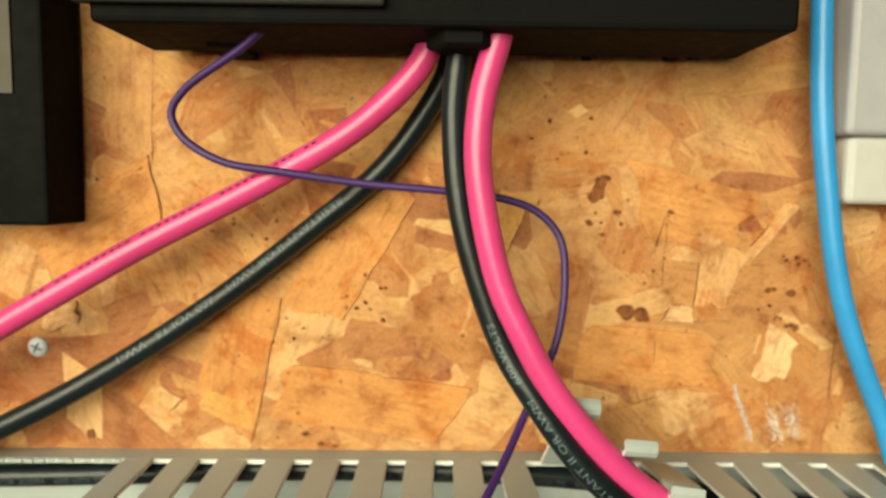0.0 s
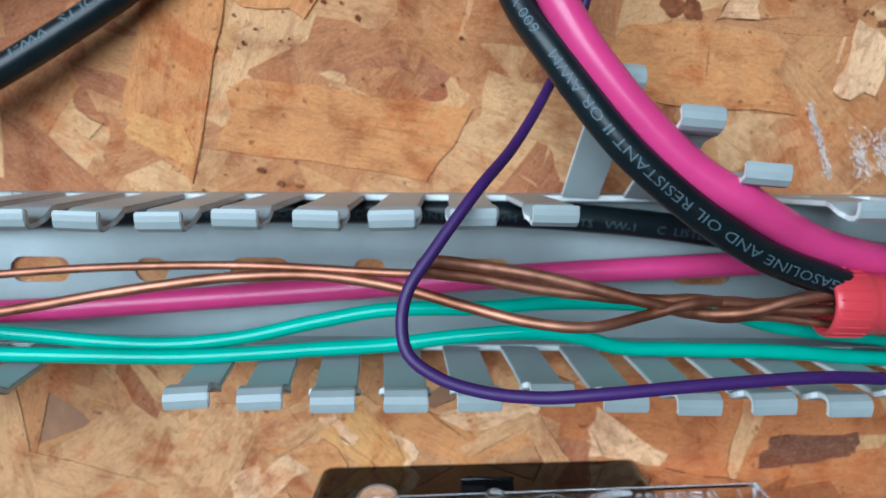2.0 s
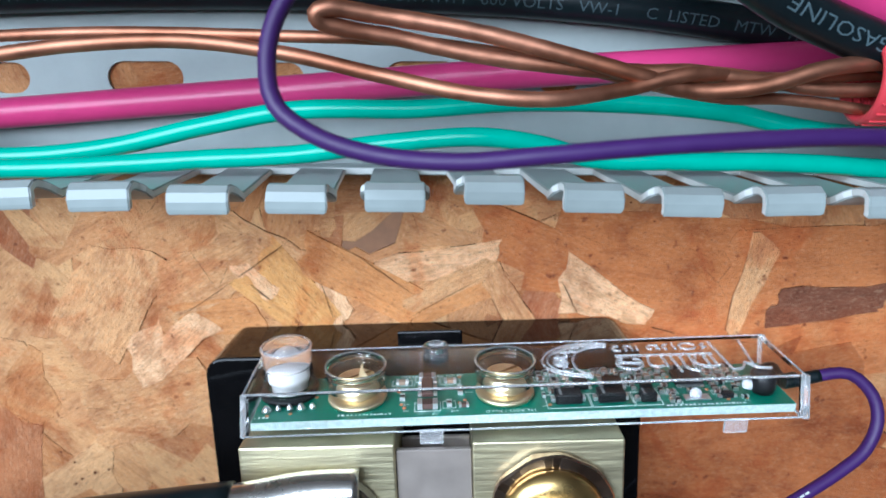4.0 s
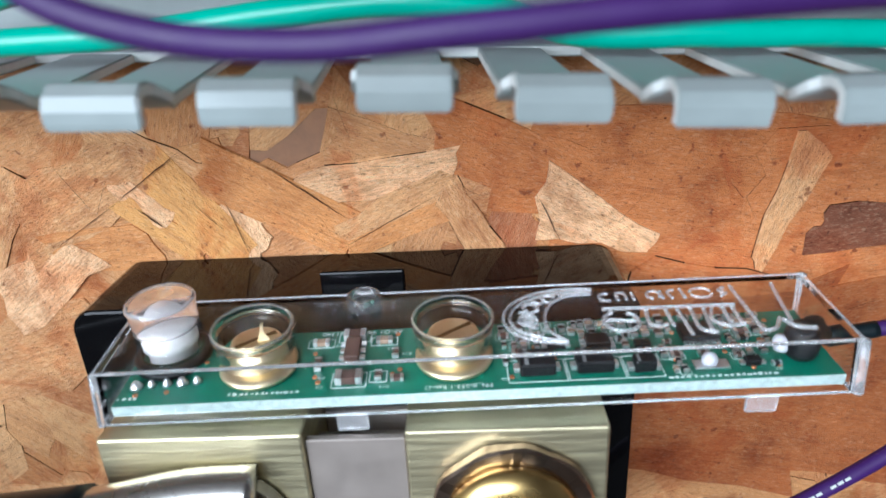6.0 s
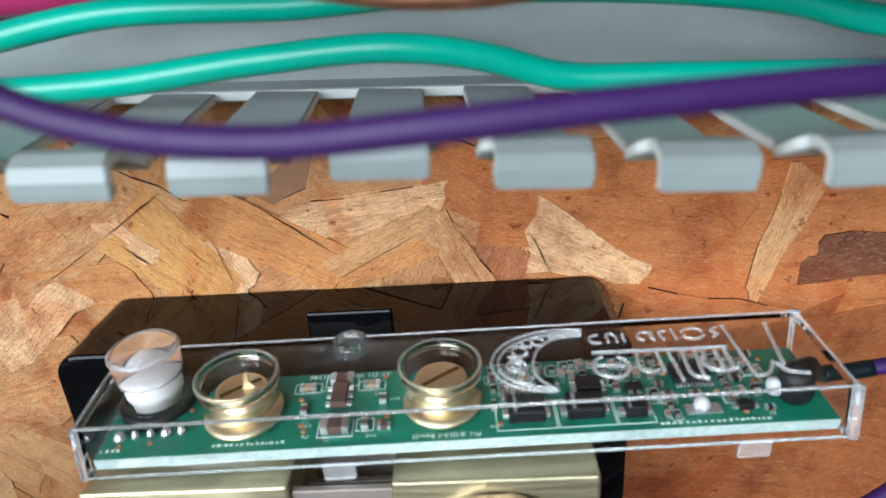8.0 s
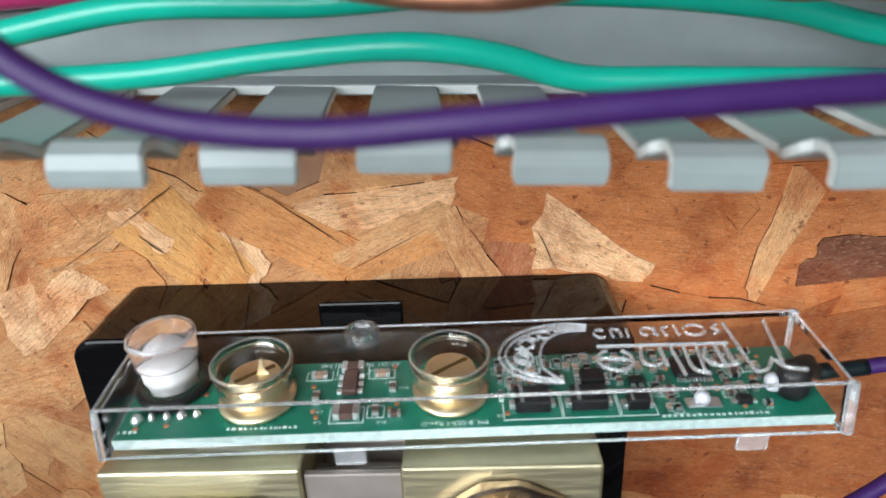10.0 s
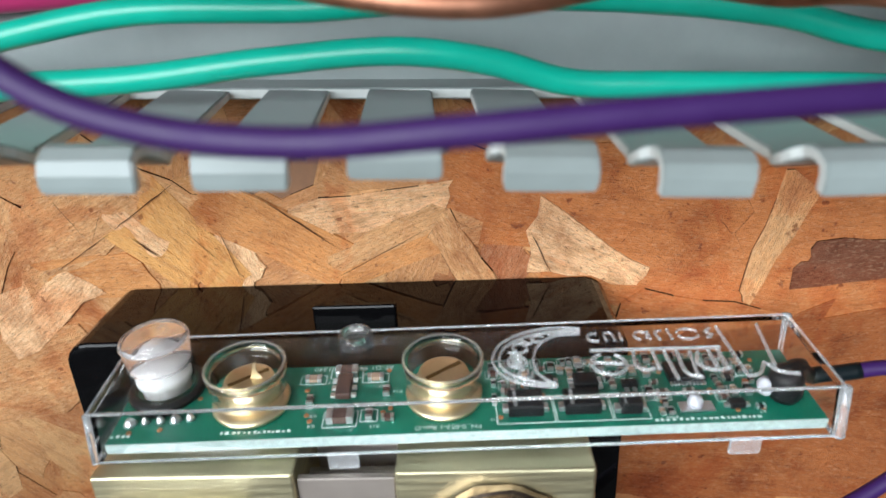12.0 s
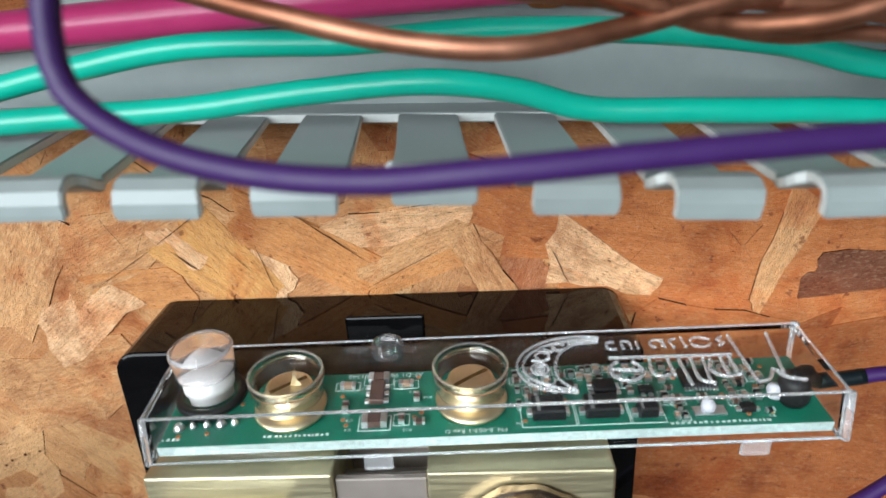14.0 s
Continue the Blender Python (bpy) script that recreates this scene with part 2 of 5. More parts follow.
def lathe(profile, sides=28, m=None, ends=True):
    """A turned solid about z from (radius, z) pairs."""
    bm = bmesh.new()
    rings = []
    for r, z in profile:
        rings.append([bm.verts.new((r * math.cos(2 * math.pi * i / sides), r * math.sin(2 * math.pi * i / sides), z)) for i in range(sides)])
    for a, b in zip(rings, rings[1:]):
        for i in range(sides):
            bm.faces.new((a[i], a[(i + 1) % sides], b[(i + 1) % sides], b[i]))
    if ends:
        bm.faces.new(rings[0][::-1])
        bm.faces.new(rings[-1])
    if m is not None:
        bmesh.ops.transform(bm, matrix=m, verts=bm.verts)
    return bm


def join(*bms):
    out = bmesh.new()
    for bm in bms:
        me = bpy.data.meshes.new("tmp")
        bm.to_mesh(me)
        bm.free()
        out.from_mesh(me)
        bpy.data.meshes.remove(me)
    return out


def glide(points, step=0.002):
    """Evenly spaced points along a smooth curve through the given ones."""
    p = [Vector(q) for q in points]
    p = [2 * p[0] - p[1]] + p + [2 * p[-1] - p[-2]]
    out = []
    for a, b, c, d in zip(p, p[1:], p[2:], p[3:]):
        n = max(2, int((c - b).length / step))
        t0 = 0.0
        t1 = t0 + max(1e-5, (b - a).length ** 0.5)
        t2 = t1 + max(1e-5, (c - b).length ** 0.5)
        t3 = t2 + max(1e-5, (d - c).length ** 0.5)
        for i in range(n):
            t = t1 + (t2 - t1) * i / n
            a1 = a * ((t1 - t) / (t1 - t0)) + b * ((t - t0) / (t1 - t0))
            a2 = b * ((t2 - t) / (t2 - t1)) + c * ((t - t1) / (t2 - t1))
            a3 = c * ((t3 - t) / (t3 - t2)) + d * ((t - t2) / (t3 - t2))
            b1 = a1 * ((t2 - t) / (t2 - t0)) + a2 * ((t - t0) / (t2 - t0))
            b2 = a2 * ((t3 - t) / (t3 - t1)) + a3 * ((t - t1) / (t3 - t1))
            out.append(b1 * ((t2 - t) / (t2 - t1)) + b2 * ((t - t1) / (t2 - t1)))
    out.append(p[-2])
    return out


def tube(points, radius, sides=16, wobble=0.0, cap=True):
    bm = bmesh.new()
    rings = []
    side = None
    for i, p in enumerate(points):
        way = (points[min(i + 1, len(points) - 1)] - points[max(i - 1, 0)]).normalized()
        if side is None:
            side = way.cross(Vector((0.1, 1, 0.2))).normalized()
        side = (side - way * side.dot(way)).normalized()
        up = way.cross(side)
        r = radius * (1 + wobble * noise.noise(Vector((i * 0.25, radius * 900, 3.1))))
        rings.append([bm.verts.new(p + (side * math.cos(2 * math.pi * k / sides) + up * math.sin(2 * math.pi * k / sides)) * r) for k in range(sides)])
    for a, b in zip(rings, rings[1:]):
        for k in range(sides):
            bm.faces.new((a[k], a[(k + 1) % sides], b[(k + 1) % sides], b[k]))
    if cap:
        bm.faces.new(rings[0][::-1])
        bm.faces.new(rings[-1])
    return bm


def lettering(text, size):
    """The built-in font's outlines as flat triangles: vertices (x, y) and faces."""
    cu = bpy.data.curves.new("text", "FONT")
    cu.body, cu.size, cu.resolution_u = text, size, 2
    ob = new("text", cu)
    me = ob.to_mesh()
    verts, faces = [v.co.copy() for v in me.vertices], [tuple(f.vertices) for f in me.polygons]
    ob.to_mesh_clear()
    bpy.data.objects.remove(ob)
    return verts, faces


def wrapped(text, size, path, radius, start, flip, facing=Vector((0, -1, 0.1)), gap=1.0):
    """Letters printed along a cable, from `start` metres on, on its face towards `facing`."""
    verts, faces = lettering(text, size)
    flat = bmesh.new()
    vs = [flat.verts.new(v) for v in verts]
    for f in faces:
        flat.faces.new([vs[k] for k in f])
    for i in range(1, 8):
        bmesh.ops.bisect_plane(flat, geom=flat.verts[:] + flat.edges[:] + flat.faces[:], plane_co=(0, size * 0.1 * i, 0), plane_no=(0, 1, 0))
    flat.verts.index_update()
    verts, faces = [v.co.copy() for v in flat.verts], [tuple(v.index for v in f.verts) for f in flat.faces]
    flat.free()
    dist = [0.0]
    for a, b in zip(path, path[1:]):
        dist.append(dist[-1] + (b - a).length)
    bm = bmesh.new()
    made = []
    for v in verts:
        s = start + (-v.x if flip else v.x) * gap
        i = min(max(np.searchsorted(dist, s) - 1, 0), len(path) - 2)
        f = (s - dist[i]) / max(1e-9, dist[i + 1] - dist[i])
        p = path[i].lerp(path[i + 1], f)
        way = (path[i + 1] - path[i]).normalized()
        out = (facing - way * facing.dot(way)).normalized()
        across = out.cross(way)
        h = (v.y - size * 0.35) * (-1 if flip else 1)
        ang = h / radius
        made.append(bm.verts.new(p + (out * math.cos(ang) + across * math.sin(ang)) * (radius + 0.00014)))
    for f in faces:
        try:
            bm.faces.new([made[k] for k in f])
        except ValueError:
            pass
    return bm


# ---- the room that closes the place ----
def slab(name, label, *dims, material=M_PAINT):
    ob = link(name, box(*dims), material)
    return tagged(ob, label, "wall", kind="structure")


slab("wall_left", "plain painted side wall of the room", -2.1, -2.0, -2.0, 0.1, -1.2, 1.4)
slab("wall_right", "plain painted side wall of the room", 2.0, 2.1, -2.0, 0.1, -1.2, 1.4)
slab("wall_back_left", "plain painted wall beside the window opening", -2.1, -1.95, -2.1, -2.0, -1.2, 1.4)
slab("wall_back_right", "plain painted wall beside the window opening", 0.25, 2.1, -2.1, -2.0, -1.2, 1.4)
slab("wall_back_low", "plain painted wall under the window opening", -1.95, 0.25, -2.1, -2.0, -1.2, 0.1)
slab("wall_back_high", "plain painted wall over the window opening", -1.95, 0.25, -2.1, -2.0, 1.36, 1.4)
slab("ceiling", "plain painted ceiling of the room", -2.1, 2.1, -2.1, 0.1, 1.4, 1.5)
slab("floor", "bare grey concrete floor of the room", -2.1, 2.1, -2.1, 0.1, -1.3, -1.2, material=M_FLOOR)

# ---- the strand board ----
board = tagged(link("wall_north", box(-2.0, 2.0, 0.0, 0.012, -1.2, 1.4), M_BOARD), "orange-brown oriented strand board wall panel", "board", kind="structure")


def strand_shape(bm, uvl, cx, cz, length, width, ang, lift, rnd, skew=0.0, ragged=0.035):
    """One flat strand with ragged ends and a low rim, lying on the board."""
    c, s = math.cos(ang), math.sin(ang)
    ou, ov = rnd.uniform(0, 9), rnd.uniform(0, 9)
    outline = []
    n = 5
    slant = [rnd.uniform(-0.7, 0.7), rnd.uniform(-0.7, 0.7)]
    ends = [rnd.uniform(-0.14, 0.14) for _ in range(8)]
    for i in range(n + 1):
        f = i / n - 0.5
        lean = slant[1] * max(0, f * 2) + slant[0] * max(0, -f * 2)
        outline.append((f * length * 0.96 - 0.5 * lean * width, (-0.5 + ragged * rnd.uniform(-1, 1)) * width * (1 + skew * f)))
    for k in range(1, 4):
        outline.append(((0.5 + (ends[k] + slant[1] * (k / 4 - 0.5)) * width / length) * length, (-0.5 + k / 4) * width * (1 + skew * 0.5)))
    for i in range(n, -1, -1):
        f = i / n - 0.5
        lean = slant[1] * max(0, f * 2) + slant[0] * max(0, -f * 2)
        outline.append((f * length * 0.96 + 0.5 * lean * width, (0.5 + ragged * rnd.uniform(-1, 1)) * width * (1 + skew * f)))
    for k in range(3, 0, -1):
        outline.append(((-0.5 + (ends[k + 4] + slant[0] * (k / 4 - 0.5)) * width / length) * length, (-0.5 + k / 4) * width * (1 - skew * 0.5)))
    tx, ty = rnd.uniform(-1, 1) * 0.004, rnd.uniform(-1, 1) * 0.010

    def put(u, v, h):
        return bm.verts.new((cx + u * c - v * s, -(h + u * tx + v * ty), cz + u * s + v * c))

    top = [put(u, v, lift) for u, v in outline]
    rim = rnd.uniform(0.00005, 0.00026)
    low = [put(u + math.copysign(rim, u), v + math.copysign(rim, v), lift - 0.0006) for u, v in outline]
    uvs = dict(zip(top + low, outline + outline))
    faces = [bm.faces.new(top)]
    k = len(top)
    dark = rnd.random() < 0.45
    for i in range(k):
        faces.append(bm.faces.new((top[i], low[i], low[(i + 1) % k], top[(i + 1) % k])))
        faces[-1].material_index = 1 if dark and rnd.random() < 0.6 else 0
    for f in faces:
        for lp in f.loops:
            u, v = uvs[lp.vert]
            lp[uvl].uv = (u + ou, v + ov)


def strand_object(name, material, cx, cz, length, width, ang, lift, rnd, skew=0.0):
    bm = bmesh.new()
    uvl = bm.loops.layers.uv.new("grain")
    strand_shape(bm, uvl, cx, cz, length, width, ang, lift, rnd, skew, 0.10 if material in (M_PALESTRAND, M_TAN, M_DARKSTRAND) else 0.035)
    ob = link(name, bm, material, board)
    ob.data.materials.append(M_CRACK)
    return ob


rnd = random.Random(11)
NEAR, FAR = [], []
for _ in range(1900):
    cx, cz = rnd.uniform(-0.34, 0.40), rnd.uniform(-0.04, 0.50)
    length = rnd.choice((0.026, 0.036, 0.05, 0.066)) * rnd.uniform(0.8, 1.25)
    width = min(length * 0.75, rnd.uniform(0.010, 0.025))
    if cz > 0.2:
        length, width = length * 1.3, width * 1.35
    ang = rnd.gauss(0, 0.9) if rnd.random() < 0.7 else rnd.uniform(0, math.pi)
    row = (cx, cz, length, width, ang, rnd.uniform(0.0002, 0.00075))
    (NEAR if -0.05 < cx < 0.17 and 0.05 < cz < 0.145 and len(NEAR) < 150 else FAR).append(row)
bm = bmesh.new()
uvl = bm.loops.layers.uv.new("grain")
for row in FAR:
    strand_shape(bm, uvl, *row, rnd)
tagged(link("strands", bm, M_STRAND, board, "pressed wood strands with resin between"), kind="stuff").data.materials.append(M_CRACK)
for row in NEAR:
    strand_object("strand", M_STRAND, *row, rnd)

# strands that stand out round the shunt and above the duct
HERO = (
    (M_REDSTRAND, 0.1075, 0.0960, 0.020, 0.0100, -70, 0.2), (M_REDSTRAND, 0.0300, 0.1075, 0.012, 0.008, -24, 0.0),
    (M_TAN, 0.060, 0.118, 0.050, 0.018, 14, 0.0), (M_TAN, -0.010, 0.118, 0.030, 0.020, -30, 0.0), (M_TAN, -0.060, 0.105, 0.036, 0.022, 60, 0.0), (M_TAN, -0.050, 0.070, 0.040, 0.024, 20, 0.0),
    (M_RUST, 0.109, 0.120, 0.074, 0.026, -4, 0.0), (M_RUST, 0.120, 0.102, 0.070, 0.022, -6, 0.0), (M_RUST, 0.160, 0.120, 0.060, 0.020, 4, 0.0), (M_RUST, 0.160, 0.092, 0.07, 0.022, 8, 0.0), (M_RUST, 0.0735, 0.122, 0.04, 0.016, -20, 0.0),
    (M_TAN, -0.0295, 0.1130, 0.036, 0.0175, 28, 0.0), (M_ORANGE, -0.0258, 0.1001, 0.025, 0.0110, 5, 0.2), (M_PALESTRAND, -0.0426, 0.0914, 0.028, 0.0150, 40, 0.0),
    (M_PALESTRAND, 0.0102, 0.1058, 0.0150, 0.0095, -67, -0.3), (M_OCHRE, -0.0007, 0.1089, 0.030, 0.0112, -50, 0.0), (M_OCHRE, -0.0100, 0.1052, 0.0240, 0.0063, -38, 0.3),
    (M_PALESTRAND, -0.0135, 0.1120, 0.014, 0.0055, -42, 0.0), (M_PALESTRAND, 0.0427, 0.1178, 0.0370, 0.0090, 11, 0.0), (M_TAN, 0.0478, 0.1102, 0.0310, 0.0085, 25, 0.3),
    (M_ORANGE, 0.0471, 0.1052, 0.0281, 0.0052, 24, 0.2), (M_ORANGE, 0.0192, 0.1120, 0.0400, 0.0126, -27, 0.0), (M_TAN, 0.0640, 0.1060, 0.022, 0.0085, -58, 0.2),
    (M_PALESTRAND, 0.0940, 0.1065, 0.0300, 0.0115, -23, -1.1), (M_TAN, 0.1365, 0.1105, 0.0320, 0.0070, 76, 0.9), (M_DARKSTRAND, 0.1630, 0.1078, 0.0330, 0.0076, 4, -0.2), (M_DARKSTRAND, 0.1600, 0.1040, 0.0340, 0.0062, 7, -0.3),
    (M_DEEP, 0.125, 0.068, 0.064, 0.026, 24, 0.0), (M_DEEP, 0.158, 0.060, 0.050, 0.028, -24, 0.0), (M_RUST, 0.125, 0.085, 0.05, 0.02, -10, 0.0), (M_DEEP, 0.12, 0.045, 0.06, 0.028, -10, 0.0), (M_DEEP, 0.150, 0.075, 0.060, 0.030, 10, 0.0), (M_DEEP, 0.165, 0.046, 0.056, 0.030, -8, 0.0), (M_DEEP, 0.108, 0.058, 0.052, 0.030, 38, 0.0), (M_DEEP, 0.137, 0.054, 0.070, 0.028, -4, 0.0),
    (M_ORANGE, 0.112, 0.244, 0.060, 0.026, -4, 0.0), (M_ORANGE, 0.128, 0.309, 0.050, 0.030, -14, 0.0), (M_ORANGE, -0.070, 0.243, 0.062, 0.028, 78, 0.0), (M_ORANGE, -0.02, 0.292, 0.07, 0.028, 60, 0.0),
    (M_ORANGE, -0.012, 0.222, 0.08, 0.026, -8, 0.0), (M_ORANGE, -0.13, 0.300, 0.06, 0.03, 30, 0.0),
    (M_TAN, 0.1412, 0.2818, 0.030, 0.017, 80, 0.4), (M_PALESTRAND, 0.1690, 0.2458, 0.022, 0.0135, 72, 0.0), (M_PALESTRAND, 0.1249, 0.2642, 0.012, 0.008, 0, 0.0),
    (M_TAN, 0.163, 0.300, 0.034, 0.005, 52, 0.3), (M_PALESTRAND, -0.148, 0.259, 0.016, 0.009, 20, 0.3), (M_OCHRE, -0.075, 0.219, 0.022, 0.011, -20, 0.2), (M_OCHRE, 0.045, 0.300, 0.03, 0.014, 66, 0.0))
for k, (material, cx, cz, length, width, deg, skew) in enumerate(HERO):
    strand_object("strand", material, cx, cz, length, width, radians(deg), 0.00088 + 0.00002 * k, rnd, skew)

# thin dark cracks between strands
bm = bmesh.new()
ck = random.Random(8)
CRACKS = [(0.0256, 0.1147, 0.0230, 0.0006, -35), (0.0083, 0.1062, 0.0149, 0.0004, -73), (-0.0107, 0.1187, 0.0202, 0.0006, 36), (-0.0275, 0.1068, 0.0209, 0.0004, 34), (-0.0119, 0.1083, 0.0091, 0.0007, -39),
          (0.0444, 0.1070, 0.0278, 0.0004, 30), (0.0014, 0.1091, 0.0125, 0.0003, -46), (0.0825, 0.1078, 0.0128, 0.0005, -63), (0.1251, 0.1145, 0.0053, 0.0004, -48),
          (0.1150, 0.2990, 0.0185, 0.0010, 74), (0.1180, 0.2990, 0.0185, 0.0006, 88), (0.1170, 0.2830, 0.019, 0.0006, 90), (0.1147, 0.2460, 0.016, 0.0005, 88), (0.1940, 0.2410, 0.039, 0.0008, 88),
          (0.1110, 0.2245, 0.027, 0.0006, 19), (-0.0968, 0.2207, 0.0118, 0.0007, 46), (-0.0692, 0.2540, 0.0125, 0.0013, 4), (-0.105, 0.273, 0.010, 0.0006, -58), (0.130, 0.2605, 0.016, 0.0005, 0)]
for _ in range(40):
    CRACKS.append((ck.uniform(-0.2, 0.24), ck.choice((ck.uniform(0.205, 0.37), ck.uniform(0.03, 0.14))), ck.uniform(0.004, 0.014), ck.uniform(0.00014, 0.0003), ck.uniform(-80, 80)))
for cx, cz, length, width, deg in CRACKS:
    c, q = math.cos(radians(deg)), math.sin(radians(deg))
    up, down = [], []
    for i in range(9):
        f = i / 8 - 0.5
        mid, half = ck.gauss(0, width * 0.12), width * 0.27 * (1.05 - 4 * f * f) * ck.uniform(0.5, 1.1)
        for row, v in ((up, mid + half), (down, mid - half)):
            row.append(bm.verts.new((cx + f * length * c - v * q, -0.00162, cz + f * length * q + v * c)))
    for i in range(8):
        bm.faces.new((up[i], down[i], down[i + 1], up[i + 1]))
tagged(link("cracks", bm, M_CRACK, board, "thin dark cracks between strands"), kind="stuff")

# dark red knots and bark specks, in clusters
rk = random.Random(21)
CLUSTERS = [(0.0865, 0.3175, 0.005, 9, 0.0030), (0.0900, 0.3060, 0.005, 8, 0.0018), (0.1005, 0.2640, 0.0015, 3, 0.0042), (0.1080, 0.2640, 0.0015, 2, 0.0036), (0.1741, 0.2730, 0.0012, 2, 0.0026), (0.166, 0.2755, 0.001, 2, 0.0022),
            (0.1728, 0.2587, 0.0025, 6, 0.0018), (0.1768, 0.2870, 0.004, 7, 0.0013), (0.165, 0.266, 0.004, 6, 0.0009), (0.117, 0.309, 0.002, 3, 0.0016), (-0.1477, 0.2618, 0.003, 5, 0.0030), (-0.0774, 0.2170, 0.002, 4, 0.0026),
            (-0.1345, 0.2084, 0.002, 3, 0.0018), (-0.0329, 0.2350, 0.001, 2, 0.0014), (-0.0426, 0.2201, 0.001, 2, 0.0016), (-0.018, 0.27, 0.008, 9, 0.0010), (-0.045, 0.254, 0.008, 10, 0.0009), (-0.03, 0.2085, 0.004, 5, 0.0020),
            (-0.06, 0.3, 0.01, 9, 0.0012), (0.075, 0.336, 0.008, 8, 0.0012), (0.118, 0.287, 0.008, 8, 0.0008)]
for _ in range(60):
    CLUSTERS.append((rk.uniform(-0.3, 0.36), rk.uniform(-0.02, 0.46), 0.005, rk.choice((1, 2, 3, 6)), rk.choice((0.0004, 0.0006, 0.0009))))
for name, material, label, pick in (("bark_specks", M_SPECK, "small dark red bark specks", 0), ("knots", M_KNOT, "red-brown knots in the wood", 1)):
    bm = bmesh.new()
    for cx, cz, spread, many, size in CLUSTERS:
        if (size > 0.0014) != bool(pick):
            continue
        for k in range(many):
            x, z, r = cx + rk.gauss(0, spread), cz + rk.gauss(0, spread), size * rk.uniform(0.35, 1.0)
            tall, turn = rk.uniform(0.6, 1.2), rk.uniform(-0.5, 0.5)
            ring = [bm.verts.new((x + r * rk.uniform(0.75, 1.1) * math.cos(0.571 * i + turn), -0.00165 - 0.000004 * k, z + r * tall * rk.uniform(0.75, 1.1) * math.sin(0.571 * i + turn))) for i in range(11)]
            bm.faces.new(ring)
    tagged(link(name, bm, material, board, label), kind="stuff")

# white scuffs rubbed onto the board
bm = bmesh.new()
rs = random.Random(4)
for x0, z0, x1, z1, n, spread in ((0.151, 0.232, 0.160, 0.207, 260, 0.0007), (0.168, 0.222, 0.172, 0.207, 200, 0.0016), (0.176, 0.222, 0.180, 0.209, 180, 0.0016)):
    for _ in range(n):
        f = rs.random()
        x, z = x0 + (x1 - x0) * f + rs.gauss(0, spread), z0 + (z1 - z0) * f + rs.gauss(0, spread)
        a, l, w = rs.gauss(-1.2, 0.35), rs.uniform(0.0003, 0.0012), rs.uniform(0.00005, 0.00016)
        dx, dz = math.cos(a), math.sin(a)
        y = -0.0017
        bm.faces.new([bm.verts.new(q) for q in ((x - dx * l, y, z - dz * l), (x + dz * w, y, z - dx * w), (x + dx * l, y, z + dz * l), (x - dz * w, y, z + dx * w))])
tagged(link("scuffs", bm, M_SCUFF, board, "chalky white scuff marks"), kind="stuff")

# ---- the slotted wire duct ----
duct = thing("wire_duct", "grey slotted PVC wire duct, open, fingers bent, on strand board", "wire duct", pose(0, 0, 0.1728, 0, -0.3, 0))
HALF, PITCH, RAIL = 0.0272, 0.0203, 0.012
X0, X1 = -0.36, 0.42


def plate_with_holes(holes):
    bm = bmesh.new()
    edges = []

    def loop(pts):
        vs = [bm.verts.new((x, -0.002, z)) for x, z in pts]
        edges.extend(bm.edges.new((vs[i], vs[(i + 1) % len(vs)])) for i in range(len(vs)))

    loop([(X0, -HALF), (X1, -HALF), (X1, HALF), (X0, HALF)])
    for a, b, zc, r in holes:
        pts = []
        for i in range(9):
            t = -math.pi / 2 + math.pi * i / 8
            pts.append((b - r + r * math.cos(t), zc + r * math.sin(t)))
        for i in range(9):
            t = math.pi / 2 + math.pi * i / 8
            pts.append((a + r + r * math.cos(t), zc + r * math.sin(t)))
        loop(pts)
    bmesh.ops.triangle_fill(bm, edges=edges, use_beauty=True)
    ext = bmesh.ops.extrude_face_region(bm, geom=bm.faces[:])
    bmesh.ops.translate(bm, vec=(0, 0.0018, 0), verts=[g for g in ext["geom"] if isinstance(g, bmesh.types.BMVert)])
    return bm


HOLES = []
for k in range(-3, 5):
    HOLES.append((-0.0519 + 0.0789 * k, -0.0302 + 0.0789 * k, -0.0008, 0.0046))
    HOLES.append((-0.0079 + 0.0782 * k, 0.0041 + 0.0782 * k, -0.0008, 0.0043))
part("back_plate", plate_with_holes(HOLES), M_PVC, duct)
for sgn in (1, -1):
    a, b = sorted((sgn * HALF, sgn * (HALF - 0.0023)))
    bm = box(X0, X1, -RAIL, -0.0001, a, b, 0.0003, 1)
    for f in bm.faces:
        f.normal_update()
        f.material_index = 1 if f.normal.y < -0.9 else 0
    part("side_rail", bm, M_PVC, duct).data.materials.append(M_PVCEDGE)


